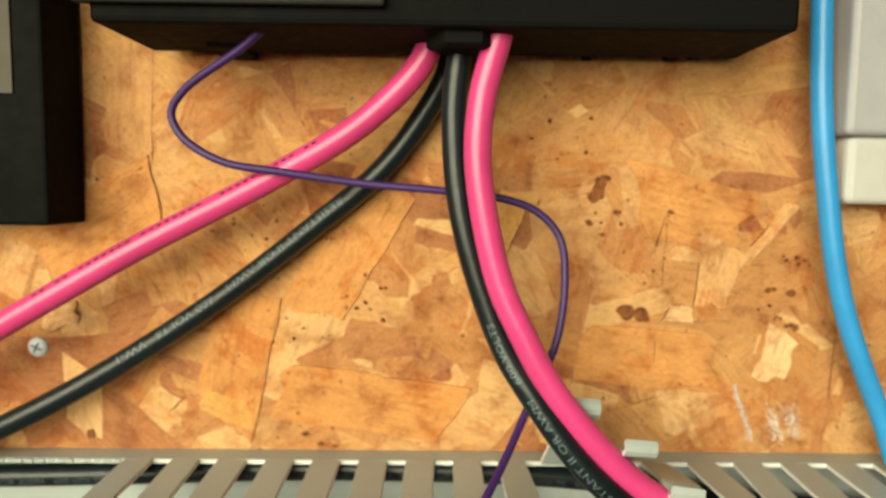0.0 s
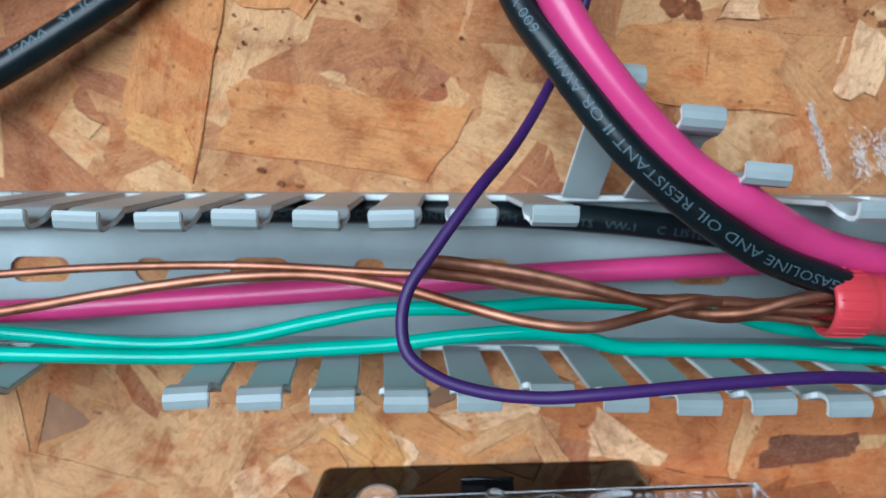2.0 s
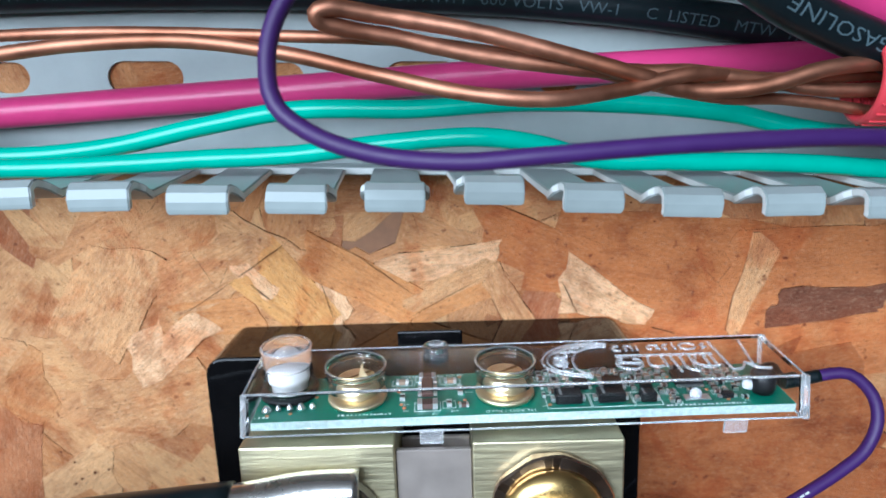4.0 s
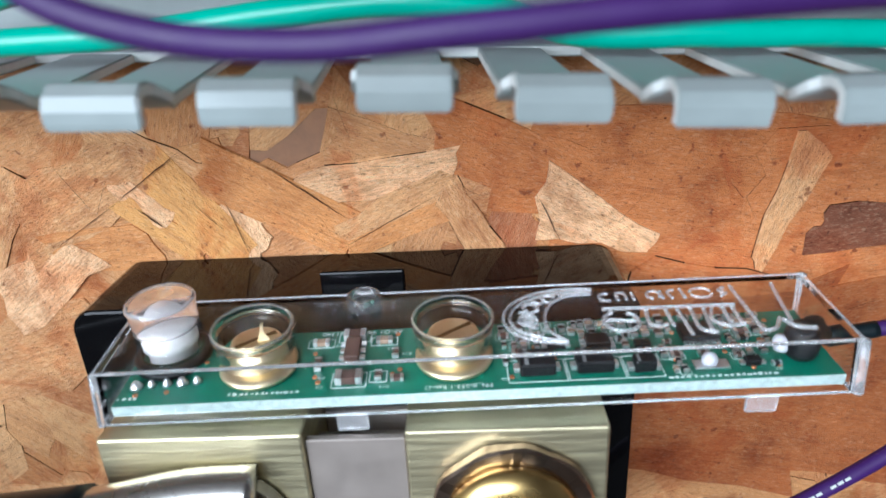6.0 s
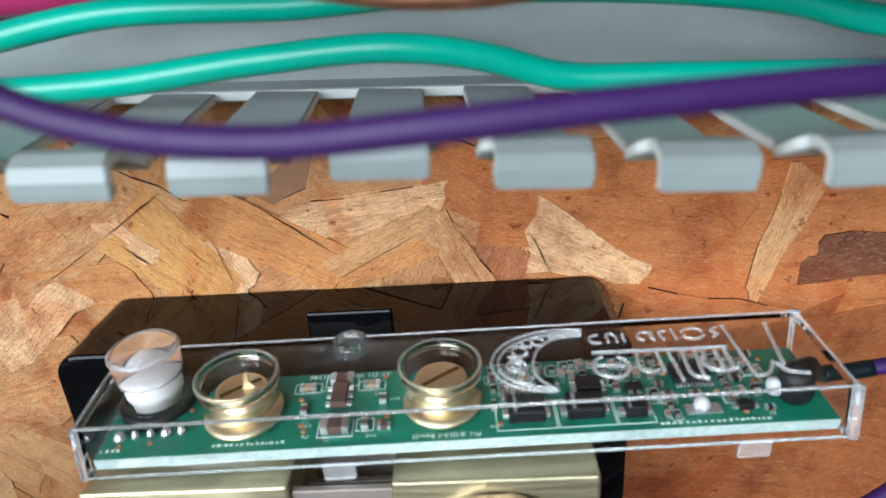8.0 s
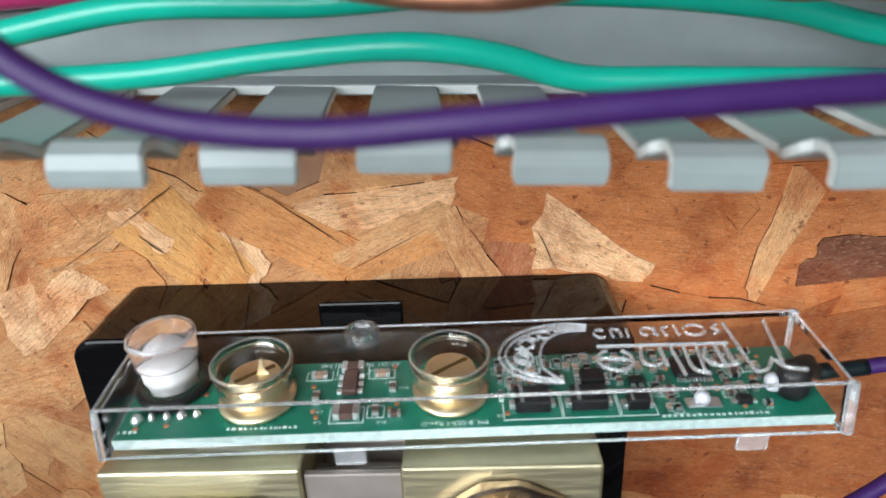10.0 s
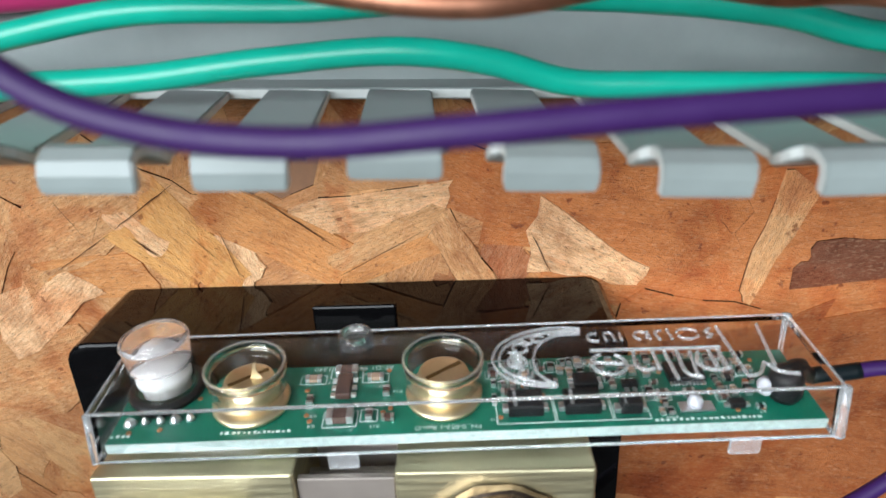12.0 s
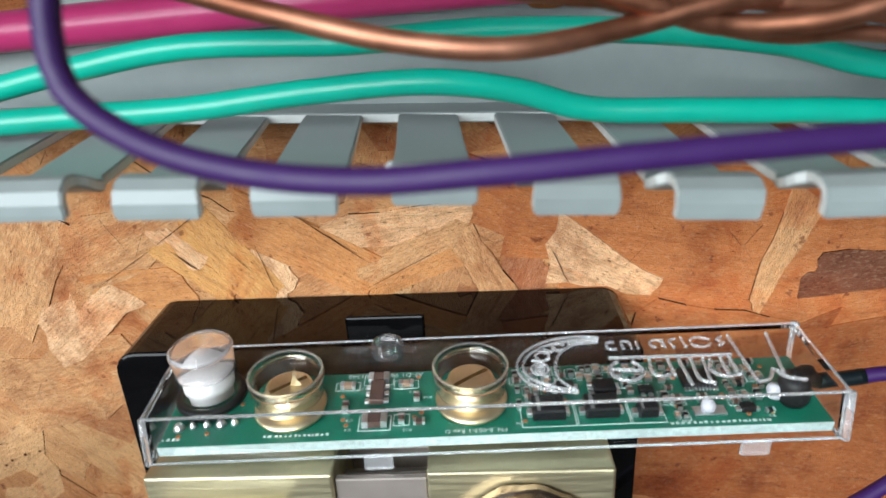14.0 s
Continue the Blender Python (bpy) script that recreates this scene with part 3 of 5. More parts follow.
def finger_mesh(reach, seed):
    """A slotted-wall finger: strip, shouldered neck and turned-in lip, standing out along -y, inward along +z."""
    r = random.Random(seed)
    end = reach - 1.9
    prof = [(0, 0, 6.2), (reach * 0.5, 0, 6.2), (end - 12.5, 0, 6.2), (end - 10.6, 0.1, 6.9), (end - 8.6, 0.5, 7.3), (end - 6.6, 1.4, 7.3), (end - 5.0, 2.4, 7.0), (end - 3.8, 3.1, 6.1), (end - 2.2, 3.5, 6.0),
            (end - 0.8, 3.5, 6.0), (end - 0.05, 3.1, 6.0), (end + 0.15, 2.2, 6.0), (end + 0.1, 1.0, 6.0), (end - 0.1, 0.1, 5.9)]
    th = 1.9
    bm = bmesh.new()
    rows = []
    for i, (d, h, w) in enumerate(prof):
        d0, h0, _ = prof[max(0, i - 1)]
        d1, h1, _ = prof[min(len(prof) - 1, i + 1)]
        l = math.hypot(d1 - d0, h1 - h0)
        nd, nh = -(h1 - h0) / l, (d1 - d0) / l
        w += r.uniform(-0.12, 0.12)
        o = [(-w, d, h), (w, d, h), (w, d + nd * th, h + nh * th), (-w, d + nd * th, h + nh * th)]
        rows.append([bm.verts.new((x / 1000, -y / 1000, z / 1000)) for x, y, z in o])
    for a, b in zip(rows, rows[1:]):
        for k in range(4):
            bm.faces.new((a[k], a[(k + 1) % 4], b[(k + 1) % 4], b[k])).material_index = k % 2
    bm.faces.new(rows[0][::-1])
    bm.faces.new(rows[-1])
    bmesh.ops.recalc_face_normals(bm, faces=bm.faces)
    bmesh.ops.bevel(bm, geom=[e for e in bm.edges if len(e.link_faces) == 2 and e.calc_face_angle(0) > 0.9], offset=0.00028, segments=2, affect="EDGES")
    return bm


def finger(cx, upper, reach, lean=0.0, fold=0.0, twist=0.0, seed=0):
    ob = part("finger", finger_mesh(reach, seed), M_PVC, duct)
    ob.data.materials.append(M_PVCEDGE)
    z = HALF if upper else -HALF
    base = pose(cx, -RAIL + 0.0004, z, 0, 180 if upper else 0, 0)
    # lean: sideways; fold: outward from the channel; twist: about its own length
    sgn = -1 if upper else 1
    ob.matrix_basis = base @ pose(0, 0, 0, fold, twist, 0) @ pose(0, 0, 0, 0, 0, lean * sgn)
    return ob


rf = random.Random(8)
for k in range(-12, 20):
    cx = -0.1162 + 0.0063 + PITCH * k
    if cx < X0 + 0.01 or cx > X1 - 0.01 or -7 < k < 0:
        continue
    fold, lean, twist, reach = rf.uniform(-0.7, 0.7) - 1.6, rf.uniform(-1.0, 1.0), rf.uniform(-2, 2), 56.5
    if k == 8:
        fold, lean, cx = 0.0, 2.0, cx - 0.001
    if k in (9, 10, 11):
        reach = 51.5
    if k == 9:
        fold, lean, cx = 49, 6, 0.0703
    if k == 10:
        fold, lean, twist, cx = 31, 1, 4, 0.0915
    if k == 11:
        fold, lean, twist = 12, -5, 6
    if k == 12:
        fold, lean = 1.5, 3
    finger(cx, True, reach, lean, fold, twist, k)
for k in range(-18, 20):
    cx = 0.0101 + PITCH * k
    if cx < X0 + 0.01 or cx > X1 - 0.01 or k in (-4, -5):
        continue
    lean = max(0.0022, min(0.0065, 0.0025 + 0.004 * (0.09 - cx) / 0.14))
    lean = -math.degrees(math.atan(lean / 0.056))
    fold, twist = 1.4 + rf.uniform(-0.6, 0.6), rf.uniform(-1.5, 1.5)
    if k == 2:
        fold = -0.8
    finger(cx, False, 55, lean * -1, fold, twist, 50 + k)

# ragged stumps where fingers were snapped off
for a, b, upper in ((-0.24, -0.117, True), (-0.099, -0.066, False)):
    bm = bmesh.new()
    x = a
    while x < b:
        w = rf.uniform(0.002, 0.006)
        one = box(x, min(b, x + w * 0.8), -RAIL - rf.uniform(0.0003, 0.0012), -RAIL + 0.001, *((HALF - 0.0017, HALF - 0.0001) if upper else (-HALF + 0.0001, -HALF + 0.0017)))
        bm = join(bm, one)
        x += w
    tagged(part("snapped_edge", bm, M_PVC, duct, "pale ragged broken edge"), kind="stuff")

# ---- cables ----
def cable(name, label, points, radius, material, wobble=0.0, sides=28, category="cable", step=0.002):
    path = glide(points, step)
    group = name.replace("_", " ") + "s at the duct"
    return tagged(link(name, tube(path, radius, sides, wobble), material, smooth=True), label, category, group), path


PINK_R, BLACK_R = 0.0052, 0.0048
pink_a, path = cable("pink_cable", "thick glossy pink insulated cable sweeping down across strand board", [(0.0205, -0.0360, 0.4247), (0.0185, -0.0335, 0.3970), (0.0163, -0.0325, 0.3780), (0.0100, -0.0315, 0.3636), (-0.0122, -0.0275, 0.3424), (-0.0495, -0.0245, 0.3202), (-0.1014, -0.0261, 0.2926), (-0.1514, -0.0290, 0.2632), (-0.1779, -0.0310, 0.2473), (-0.2700, -0.0320, 0.1935)], PINK_R, M_PINK)
bars = bmesh.new()
rb = random.Random(2)
for i in range(40):
    if rb.random() < 0.8:
        bars = join(bars, wrapped("-", 0.012, path, PINK_R, 0.105 + i * 0.0035, False, Vector((-0.2, -1, 0.35)), 0.7))
part("printing", bars, M_DARKPRINT, pink_a, "faint dark printing")
black_a, path = cable("black_cable", "thick black cable with grey lettering, sweeping across strand board", [(0.0275, -0.0270, 0.4300), (0.0265, -0.0225, 0.4010), (0.0260, -0.0185, 0.3820), (0.0230, -0.0155, 0.3695), (0.0165, -0.0125, 0.3556), (-0.0038, -0.0095, 0.3272), (-0.0363, -0.0088, 0.2992), (-0.0810, -0.0112, 0.2648), (-0.1289, -0.0156, 0.2340), (-0.1653, -0.0195, 0.2147), (-0.2600, -0.0220, 0.1710)], BLACK_R, M_BLACK)
part("lettering", wrapped("RESISTANT II OR AWM    600 VOLTS   VW-1", 0.0046, path, BLACK_R, 0.136, False, Vector((-0.1, -1, 0.35)), 1.32), M_PRINT, black_a, "grey printed lettering")
black_b, path = cable("black_cable", "thick black cable with grey lettering, curving down into the wire duct", [(0.0271, -0.0410, 0.4294), (0.0265, -0.0392, 0.3991), (0.0261, -0.0386, 0.3753), (0.0238, -0.0375, 0.3441), (0.0280, -0.0392, 0.3041), (0.0431, -0.0434, 0.2588), (0.0535, -0.0493, 0.2418), (0.0762, -0.0552, 0.2129), (0.1106, -0.0539, 0.1879), (0.1355, -0.0494, 0.1784), (0.1610, -0.0448, 0.1705), (0.2147, -0.0396, 0.1675), (0.3551, -0.0373, 0.1692)], 0.0047, M_BLACK)
part("lettering", wrapped("GASOLINE AND OIL RESISTANT II OR AWM    600 VOLTS", 0.0040, path, 0.0047, 0.302, True, Vector((-0.25, -1, -0.1)), 1.36), M_PRINT, black_b, "grey printed lettering")
cable("pink_cable", "thick glossy pink insulated cable curving down into the wire duct", [(0.0434, -0.0532, 0.4320), (0.0418, -0.0504, 0.4019), (0.0403, -0.0477, 0.3772), (0.0340, -0.0461, 0.3506), (0.0329, -0.0457, 0.3262), (0.0409, -0.0468, 0.2850), (0.0493, -0.0485, 0.2658), (0.0639, -0.0509, 0.2406), (0.0918, -0.0531, 0.2105), (0.1092, -0.0540, 0.1999), (0.1293, -0.0481, 0.1897), (0.1541, -0.0415, 0.1832), (0.1761, -0.0365, 0.1806), (0.3415, -0.0338, 0.1800)], PINK_R, M_PINK)
cable("purple_wire", "thin purple insulated wire looping from the black device over the duct", [(-0.022, -0.056, 0.415), (-0.0394, -0.0500, 0.3792), (-0.0509, -0.0450, 0.3694), (-0.0781, -0.0360, 0.3532), (-0.0838, -0.0340, 0.3450), (-0.0803, -0.0340, 0.3365), (-0.0651, -0.0350, 0.3270), (-0.0416, -0.0330, 0.3231), (-0.0116, -0.0300, 0.3192), (0.0193, -0.0290, 0.3168), (0.0418, -0.0270, 0.3144), (0.0576, -0.0260, 0.3090), (0.0668, -0.0270, 0.2990), (0.0689, -0.0300, 0.2835), (0.0656, -0.0340, 0.2587), (0.0564, -0.0345, 0.2358), (0.0440, -0.0520, 0.2163), (0.0327, -0.0698, 0.2040), (0.0218, -0.0768, 0.1893), (0.0161, -0.0795, 0.1805), (0.0146, -0.0816, 0.1729), (0.0163, -0.0839, 0.1657), (0.0236, -0.0857, 0.1606), (0.0341, -0.0870, 0.1577), (0.0474, -0.0883, 0.1569), (0.0608, -0.0892, 0.1581), (0.0837, -0.0880, 0.1600), (0.1142, -0.0842, 0.1611), (0.1298, -0.0804, 0.1598), (0.1488, -0.0753, 0.1575), (0.2006, -0.0641, 0.1561), (0.3604, -0.0530, 0.1579)], 0.00155, M_PURPLE, category="wire")
duct_black, path = cable("black_cable", "thick black insulated cable lying in the back of the duct", [(-0.36, -0.0085, 0.188), (-0.20, -0.0085, 0.189), (-0.1134, -0.0085, 0.1915), (-0.0464, -0.0085, 0.1940), (0.0039, -0.0085, 0.1943), (0.0543, -0.0085, 0.1932), (0.0968, -0.0085, 0.1900), (0.1311, -0.0085, 0.1855), (0.1572, -0.0085, 0.1812), (0.24, -0.0085, 0.178), (0.40, -0.0085, 0.177)], 0.0048, M_BLACK)
part("lettering", wrapped("GASOLINE AND OIL RESISTANT II OR AWM   600 VOLTS   VW-1     C  LISTED    MTW  THHN  2     GASOLINE AND OIL RESISTANT II OR AWM   600 VOLTS   VW-1     C  LISTED   MTW  THHN  2", 0.0040, path, 0.0048, 0.12, False, Vector((0, -1, -0.25)), 1.15), M_FAINT, duct_black, "grey printed lettering")
cable("pink_cable", "pink insulated cable lying along the duct", [(-0.36, -0.012, 0.156), (-0.20, -0.012, 0.156), (-0.1148, -0.0120, 0.1588), (-0.0977, -0.0120, 0.1602), (-0.0468, -0.0120, 0.1644), (0.0040, -0.0120, 0.1686), (0.0547, -0.0120, 0.1727), (0.1053, -0.0120, 0.1760), (0.1473, -0.0120, 0.1785), (0.20, -0.013, 0.181), (0.40, -0.013, 0.185)], 0.0041, M_PINK)
COPPER = "bare solid copper earth wire lying along the duct"
cable("copper_wire", COPPER, [(-0.36, -0.038, 0.168), (-0.20, -0.038, 0.171), (-0.13, -0.039, 0.1745), (-0.0780, -0.0400, 0.1786), (-0.0329, -0.0450, 0.1804), (0.0097, -0.0500, 0.1795), (0.0370, -0.0500, 0.1786), (0.0507, -0.0500, 0.1770), (0.0714, -0.0490, 0.1739), (0.0861, -0.0490, 0.1705), (0.104, -0.0505, 0.1672), (0.1181, -0.0470, 0.1671), (0.1467, -0.0460, 0.1636), (0.1630, -0.0460, 0.1617), (0.36, -0.046, 0.160)], 0.0013, M_COPPER, 0.04, 14, "wire")
cable("copper_wire", "bare solid copper earth wire twisted with another in a red connector", [(-0.3600, -0.0487, 0.1600), (-0.2000, -0.0479, 0.1620), (-0.1200, -0.0480, 0.1645), (-0.0723, -0.0479, 0.1724), (-0.0579, -0.0476, 0.1747), (-0.0365, -0.0480, 0.1775), (-0.0116, -0.0493, 0.1784), (0.0112, -0.0517, 0.1757), (0.0306, -0.0565, 0.1715), (0.0489, -0.0604, 0.1679), (0.0649, -0.0606, 0.1668), (0.0816, -0.0545, 0.1689), (0.0958, -0.0528, 0.1721), (0.1118, -0.0470, 0.1714), (0.1268, -0.0474, 0.1692), (0.1500, -0.0457, 0.1696)], 0.0016, M_COPPER, 0.04, 14, "wire")
cable("copper_wire", "bare copper wire folded back in a hairpin, twisted into red connector", [(0.150, -0.0450, 0.1728), (0.135, -0.0455, 0.1728), (0.122, -0.0470, 0.1712), (0.110, -0.0490, 0.1712), (0.097, -0.0500, 0.1726), (0.086, -0.0510, 0.1725), (0.07, -0.0510, 0.1735), (0.0507, -0.0520, 0.1758), (0.034, -0.0535, 0.1790), (0.0235, -0.0560, 0.1806), (0.0192, -0.0575, 0.1818), (0.0186, -0.0582, 0.1832), (0.0210, -0.0580, 0.1842), (0.0303, -0.0560, 0.1832), (0.0501, -0.0550, 0.1802), (0.0702, -0.0545, 0.1755), (0.0837, -0.0540, 0.1720), (0.0968, -0.0510, 0.1688), (0.1107, -0.0530, 0.1697), (0.1237, -0.0530, 0.1734), (0.1413, -0.0490, 0.1750), (0.150, -0.048, 0.1745)], 0.00175, M_COPPER, 0.05, 14, "wire", 0.0008)
GREEN = "glossy green insulated earth wire lying along the duct"
cable("green_wire", GREEN, [(-0.3600, -0.0304, 0.1632), (-0.2200, -0.0302, 0.1613), (-0.1500, -0.0300, 0.1580), (-0.1023, -0.0297, 0.1543), (-0.0869, -0.0293, 0.1527), (-0.0636, -0.0287, 0.1518), (-0.0402, -0.0281, 0.1542), (-0.0167, -0.0277, 0.1594), (0.0066, -0.0274, 0.1636), (0.0376, -0.0257, 0.1641), (0.0614, -0.0242, 0.1658), (0.0931, -0.0248, 0.1655), (0.1162, -0.0274, 0.1635), (0.1314, -0.0298, 0.1601), (0.1568, -0.0321, 0.1577), (0.1777, -0.0323, 0.1562), (0.3600, -0.0325, 0.1560)], 0.0024, M_GREEN, 0.02, 16, "wire")
cable("green_wire", GREEN, [(-0.3600, -0.0362, 0.1524), (-0.2000, -0.0358, 0.1505), (-0.1200, -0.0355, 0.1501), (-0.0830, -0.0350, 0.1495), (-0.0606, -0.0345, 0.1493), (-0.0380, -0.0339, 0.1503), (-0.0155, -0.0323, 0.1517), (0.0071, -0.0307, 0.1529), (0.0300, -0.0303, 0.1558), (0.0529, -0.0304, 0.1575), (0.0686, -0.0289, 0.1555), (0.0817, -0.0277, 0.1520), (0.1006, -0.0285, 0.1517), (0.1321, -0.0291, 0.1515), (0.1589, -0.0296, 0.1500), (0.1799, -0.0300, 0.1494), (0.3600, -0.0304, 0.1502)], 0.0024, M_GREEN, 0.02, 16, "wire")
cable("blue_cable", "blue sheathed network cable hanging in front of strand board", [(0.168, -0.020, 0.46), (0.1690, -0.0200, 0.42), (0.1696, -0.0200, 0.3942), (0.1724, -0.0200, 0.3501), (0.1769, -0.0200, 0.3161), (0.1823, -0.0200, 0.2861), (0.1884, -0.0200, 0.2649), (0.1969, -0.0200, 0.2435), (0.2054, -0.0200, 0.2243), (0.214, -0.022, 0.20), (0.225, -0.024, 0.180), (0.26, -0.024, 0.170), (0.38, -0.024, 0.168)], 0.0042, M_BLUE)

# red twist-on cap over the twisted coppers
cap = thing("wire_connector", "red plastic twist-on connector with ribbed skirt on copper wires", "wire connector", pose(0.1345, -0.047, 0.1715, 0, 90, 0) @ pose(0, 0, 0, 4, 0, 0))
prof = [(0.0078, 0.010), (0.0082, 0.0002), (0.0088, 0.0), (0.0096, 0.0004), (0.0098, 0.002), (0.0098, 0.0105), (0.0092, 0.0118), (0.0089, 0.0125), (0.0087, 0.03), (0.0078, 0.045), (0.006, 0.05), (0.0002, 0.051)]
part("shell", lathe(prof, 48, ends=False), M_NUT, cap, smooth=True)
part("inner_floor", lathe([(0.0002, 0.010), (0.0079, 0.0101)], 48, ends=False), M_NUT, cap)
for i in range(5):
    part("inner_thread", lathe([(0.0081, 0.0012 + i * 0.0018), (0.0076, 0.0019 + i * 0.0018), (0.0081, 0.0026 + i * 0.0018)], 40, ends=False), M_NUT, cap)
for i in range(22):
    a = 2 * math.pi * i / 22
    rib = box(-0.00025, 0.00025, 0.0096, 0.0101, 0.001, 0.010, 0.0001, 1)
    bmesh.ops.rotate(rib, cent=(0, 0, 0), matrix=Matrix.Rotation(a, 3, "Z"), verts=rib.verts)
    part("rib", rib, M_NUT, cap)
wing = box(-0.0112, -0.0086, -0.0012, 0.0012, -0.0042, 0.006, 0.0006)
part("wing", wing, M_NUT, cap)


# ---- screw in the board ----
def pan_screw(name, label, m, r, material):
    s = thing(name, label, "screw", m)
    part("head", lathe([(r, 0), (r, 0.0006), (r * 0.86, 0.0014), (r * 0.5, 0.0019), (0.0001, 0.0021)], 28), material, s, smooth=True)
    # recess is not cut: a dark solid cross carries its shade
    cross = join(box(-r * 0.55, r * 0.55, -0.0004, 0.0004, 0.0012, 0.00215), box(-0.0004, 0.0004, -r * 0.55, r * 0.55, 0.0012, 0.00215))
    part("recess", cross, M_RECESS, s, "cross recess, its shade put into the colour")
    return s


pan_screw("board_screw", "zinc cross-head screw driven into strand board", pose(-0.158, -0.0008, 0.2455, 90, 25, 0), 0.0044, M_STEEL)

# ---- devices above and beside ----
device = thing("power_device", "black metal device enclosure hanging over the cables on strand board", "device", pose(0, 0, 0))
part("body", box(-0.100, 0.1398, -0.062, -0.012, 0.3720, 0.52, 0.002), M_BLACKBOX, device)
part("rear_flange", box(-0.112, 0.148, -0.012, -0.0015, 0.3805, 0.52, 0.001), M_BLACKBOX, device)
part("front_strip", box(-0.104, 0.000, -0.066, -0.0622, 0.3775, 0.52, 0.001), M_DULL, device, "dull grey front plate")
for x, w in ((-0.072, 0.014), (0.006, 0.016)):
    part("foot", box(x, x + w, -0.03, -0.004, 0.3705, 0.3803, 0.0012), M_BLACKBOX, device)
rg = random.Random(17)
ragged = bmesh.new()
x = 0.072
while x < 0.138:
    w = rg.uniform(0.0015, 0.005)
    ragged = join(ragged, box(x, x + w + 0.0006, -0.0115 + rg.uniform(0, 0.001), -0.003, 0.3745 + rg.uniform(-0.002, 0.002), 0.3804, 0.0004, 1))
    x += w
part("foam_seal", ragged, M_BLACKBOX, device, "ragged dark foam strip under the flange")
part("gland", lathe([(0.011, 0), (0.013, 0.001), (0.013, 0.007), (0.011, 0.008)], 6, pose(0.0265, -0.046, 0.3668)), M_BLACKBOX, device)

panel = thing("control_box", "black control box with a grey label, mounted on strand board", "control box", pose(0, 0, 0))
part("body", box(-0.30, -0.1345, -0.030, -0.0015, 0.301, 0.48, 0.0015), M_BLACKBOX, panel)
part("label_plate", box(-0.28, -0.1460, -0.0308, -0.0302, 0.352, 0.47, 0.0), M_LABEL, panel, "grey printed label")
for i, (a, b, z) in enumerate(((-0.20, -0.158, 0.372), (-0.21, -0.166, 0.3635))):
    part("print_bar", box(a, b, -0.0312, -0.0309, z, z + 0.0045), M_CHIP, panel, "unreadable dark print")

jack = thing("connector_box", "pale grey plastic connector box with a whitish lower boot", "connector box", pose(0, 0, 0))
part("housing", box(0.1795, 0.235, -0.026, -0.0015, 0.341, 0.47, 0.0025, 3), M_GREYBOX, jack)
part("boot", box(0.1830, 0.228, -0.022, -0.0015, 0.3135, 0.341, 0.003, 3), M_POST, jack, "whitish plastic boot")
part("side_screw", lathe([(0.004, 0), (0.004, 0.0012), (0.003, 0.0016)], 18, pose(0.203, -0.0262, 0.392, 90)), M_WHITE, jack)

# ---- the current shunt ----
SH = pose(0.0437, 0, 0.0, 0, -2.2, 0)
shunt = thing("current_shunt", "brass current shunt on a glossy black base, screwed to strand board", "shunt", SH)


def sx(x):
    return x - 0.04


bm = box(sx(-0.0211), sx(0.0985), -0.027, -0.0015, 0.030, 0.0993, 0.0)
bmesh.ops.bevel(bm, geom=[e for e in bm.edges if abs(e.verts[0].co.y - e.verts[1].co.y) > 0.01], offset=0.005, segments=5, affect="EDGES", profile=0.5)
bmesh.ops.bevel(bm, geom=[e for e in bm.edges if all(v.co.y < -0.0265 for v in e.verts)], offset=0.0007, segments=2, affect="EDGES", profile=0.5)
part("base", bm, M_BASE, shunt, "glossy black moulded base")
part("mounting_pad", box(sx(0.0315), sx(0.0497), -0.0206, -0.0186, 0.0986, 0.1033, 0.0005), M_BASE, shunt)
for a, b in ((-0.0049, 0.0325), (0.0510, 0.0872)):
    part("terminal_block", box(sx(a), sx(b), -0.0535, -0.0272, 0.046, 0.0870, 0.0005, 2), M_BRASS, shunt, "brushed brass terminal block")
for y0, y1, top in ((-0.0522, -0.0506, 0.0846), (-0.0440, -0.0424, 0.0790), (-0.0358, -0.0342, 0.0790)):
    part("resistor_plate", box(sx(0.0327), sx(0.0508), y0, y1, 0.050, top, 0.0002, 1), M_MANGANIN, shunt, "dull grey resistance plate")
bm = bmesh.new()
rd = random.Random(14)
for _ in range(70):
    x, y, r = rd.uniform(sx(-0.018), sx(0.097)), rd.uniform(-0.0265, -0.004), rd.choice((0.00007, 0.0001, 0.00016)) * rd.uniform(0.7, 1.4)
    bm.faces.new([bm.verts.new((x + r * rd.uniform(0.6, 1.3) * math.cos(1.257 * i), y + r * rd.uniform(0.6, 1.3) * math.sin(1.257 * i), 0.09906)) for i in range(5)])
tagged(part("dust_specks", bm, M_SILK, shunt, "fine white dust specks"), kind="stuff")
# right bolt: copper ring terminal under a brass nut
ring = lathe([(0.0075, 0), (0.0145, 0), (0.0149, 0.0006), (0.0149, 0.0022), (0.0145, 0.0028), (0.0075, 0.0028)], 40, pose(sx(0.0698), -0.0536, 0.0697, 90))
for v in ring.verts:
    v.co += noise.noise_vector(v.co * 180) * 0.0007
part("ring_terminal", ring, worn("worn_copper_ring", (0.74, 0.50, 0.36), 0.2, 60, 0.25, 0.03, metal=1.0, second=(0.86, 0.74, 0.62), coarse=70), shunt, "worn shiny copper ring")
part("washer", lathe([(0.0050, 0), (0.0122, 0), (0.0125, 0.0006), (0.0122, 0.0016), (0.0108, 0.0030), (0.0088, 0.0038), (0.0050, 0.0040)], 48, pose(sx(0.0698), -0.0564, 0.0688, 90)), M_GOLDBRASS, shunt, "domed brass washer", True)
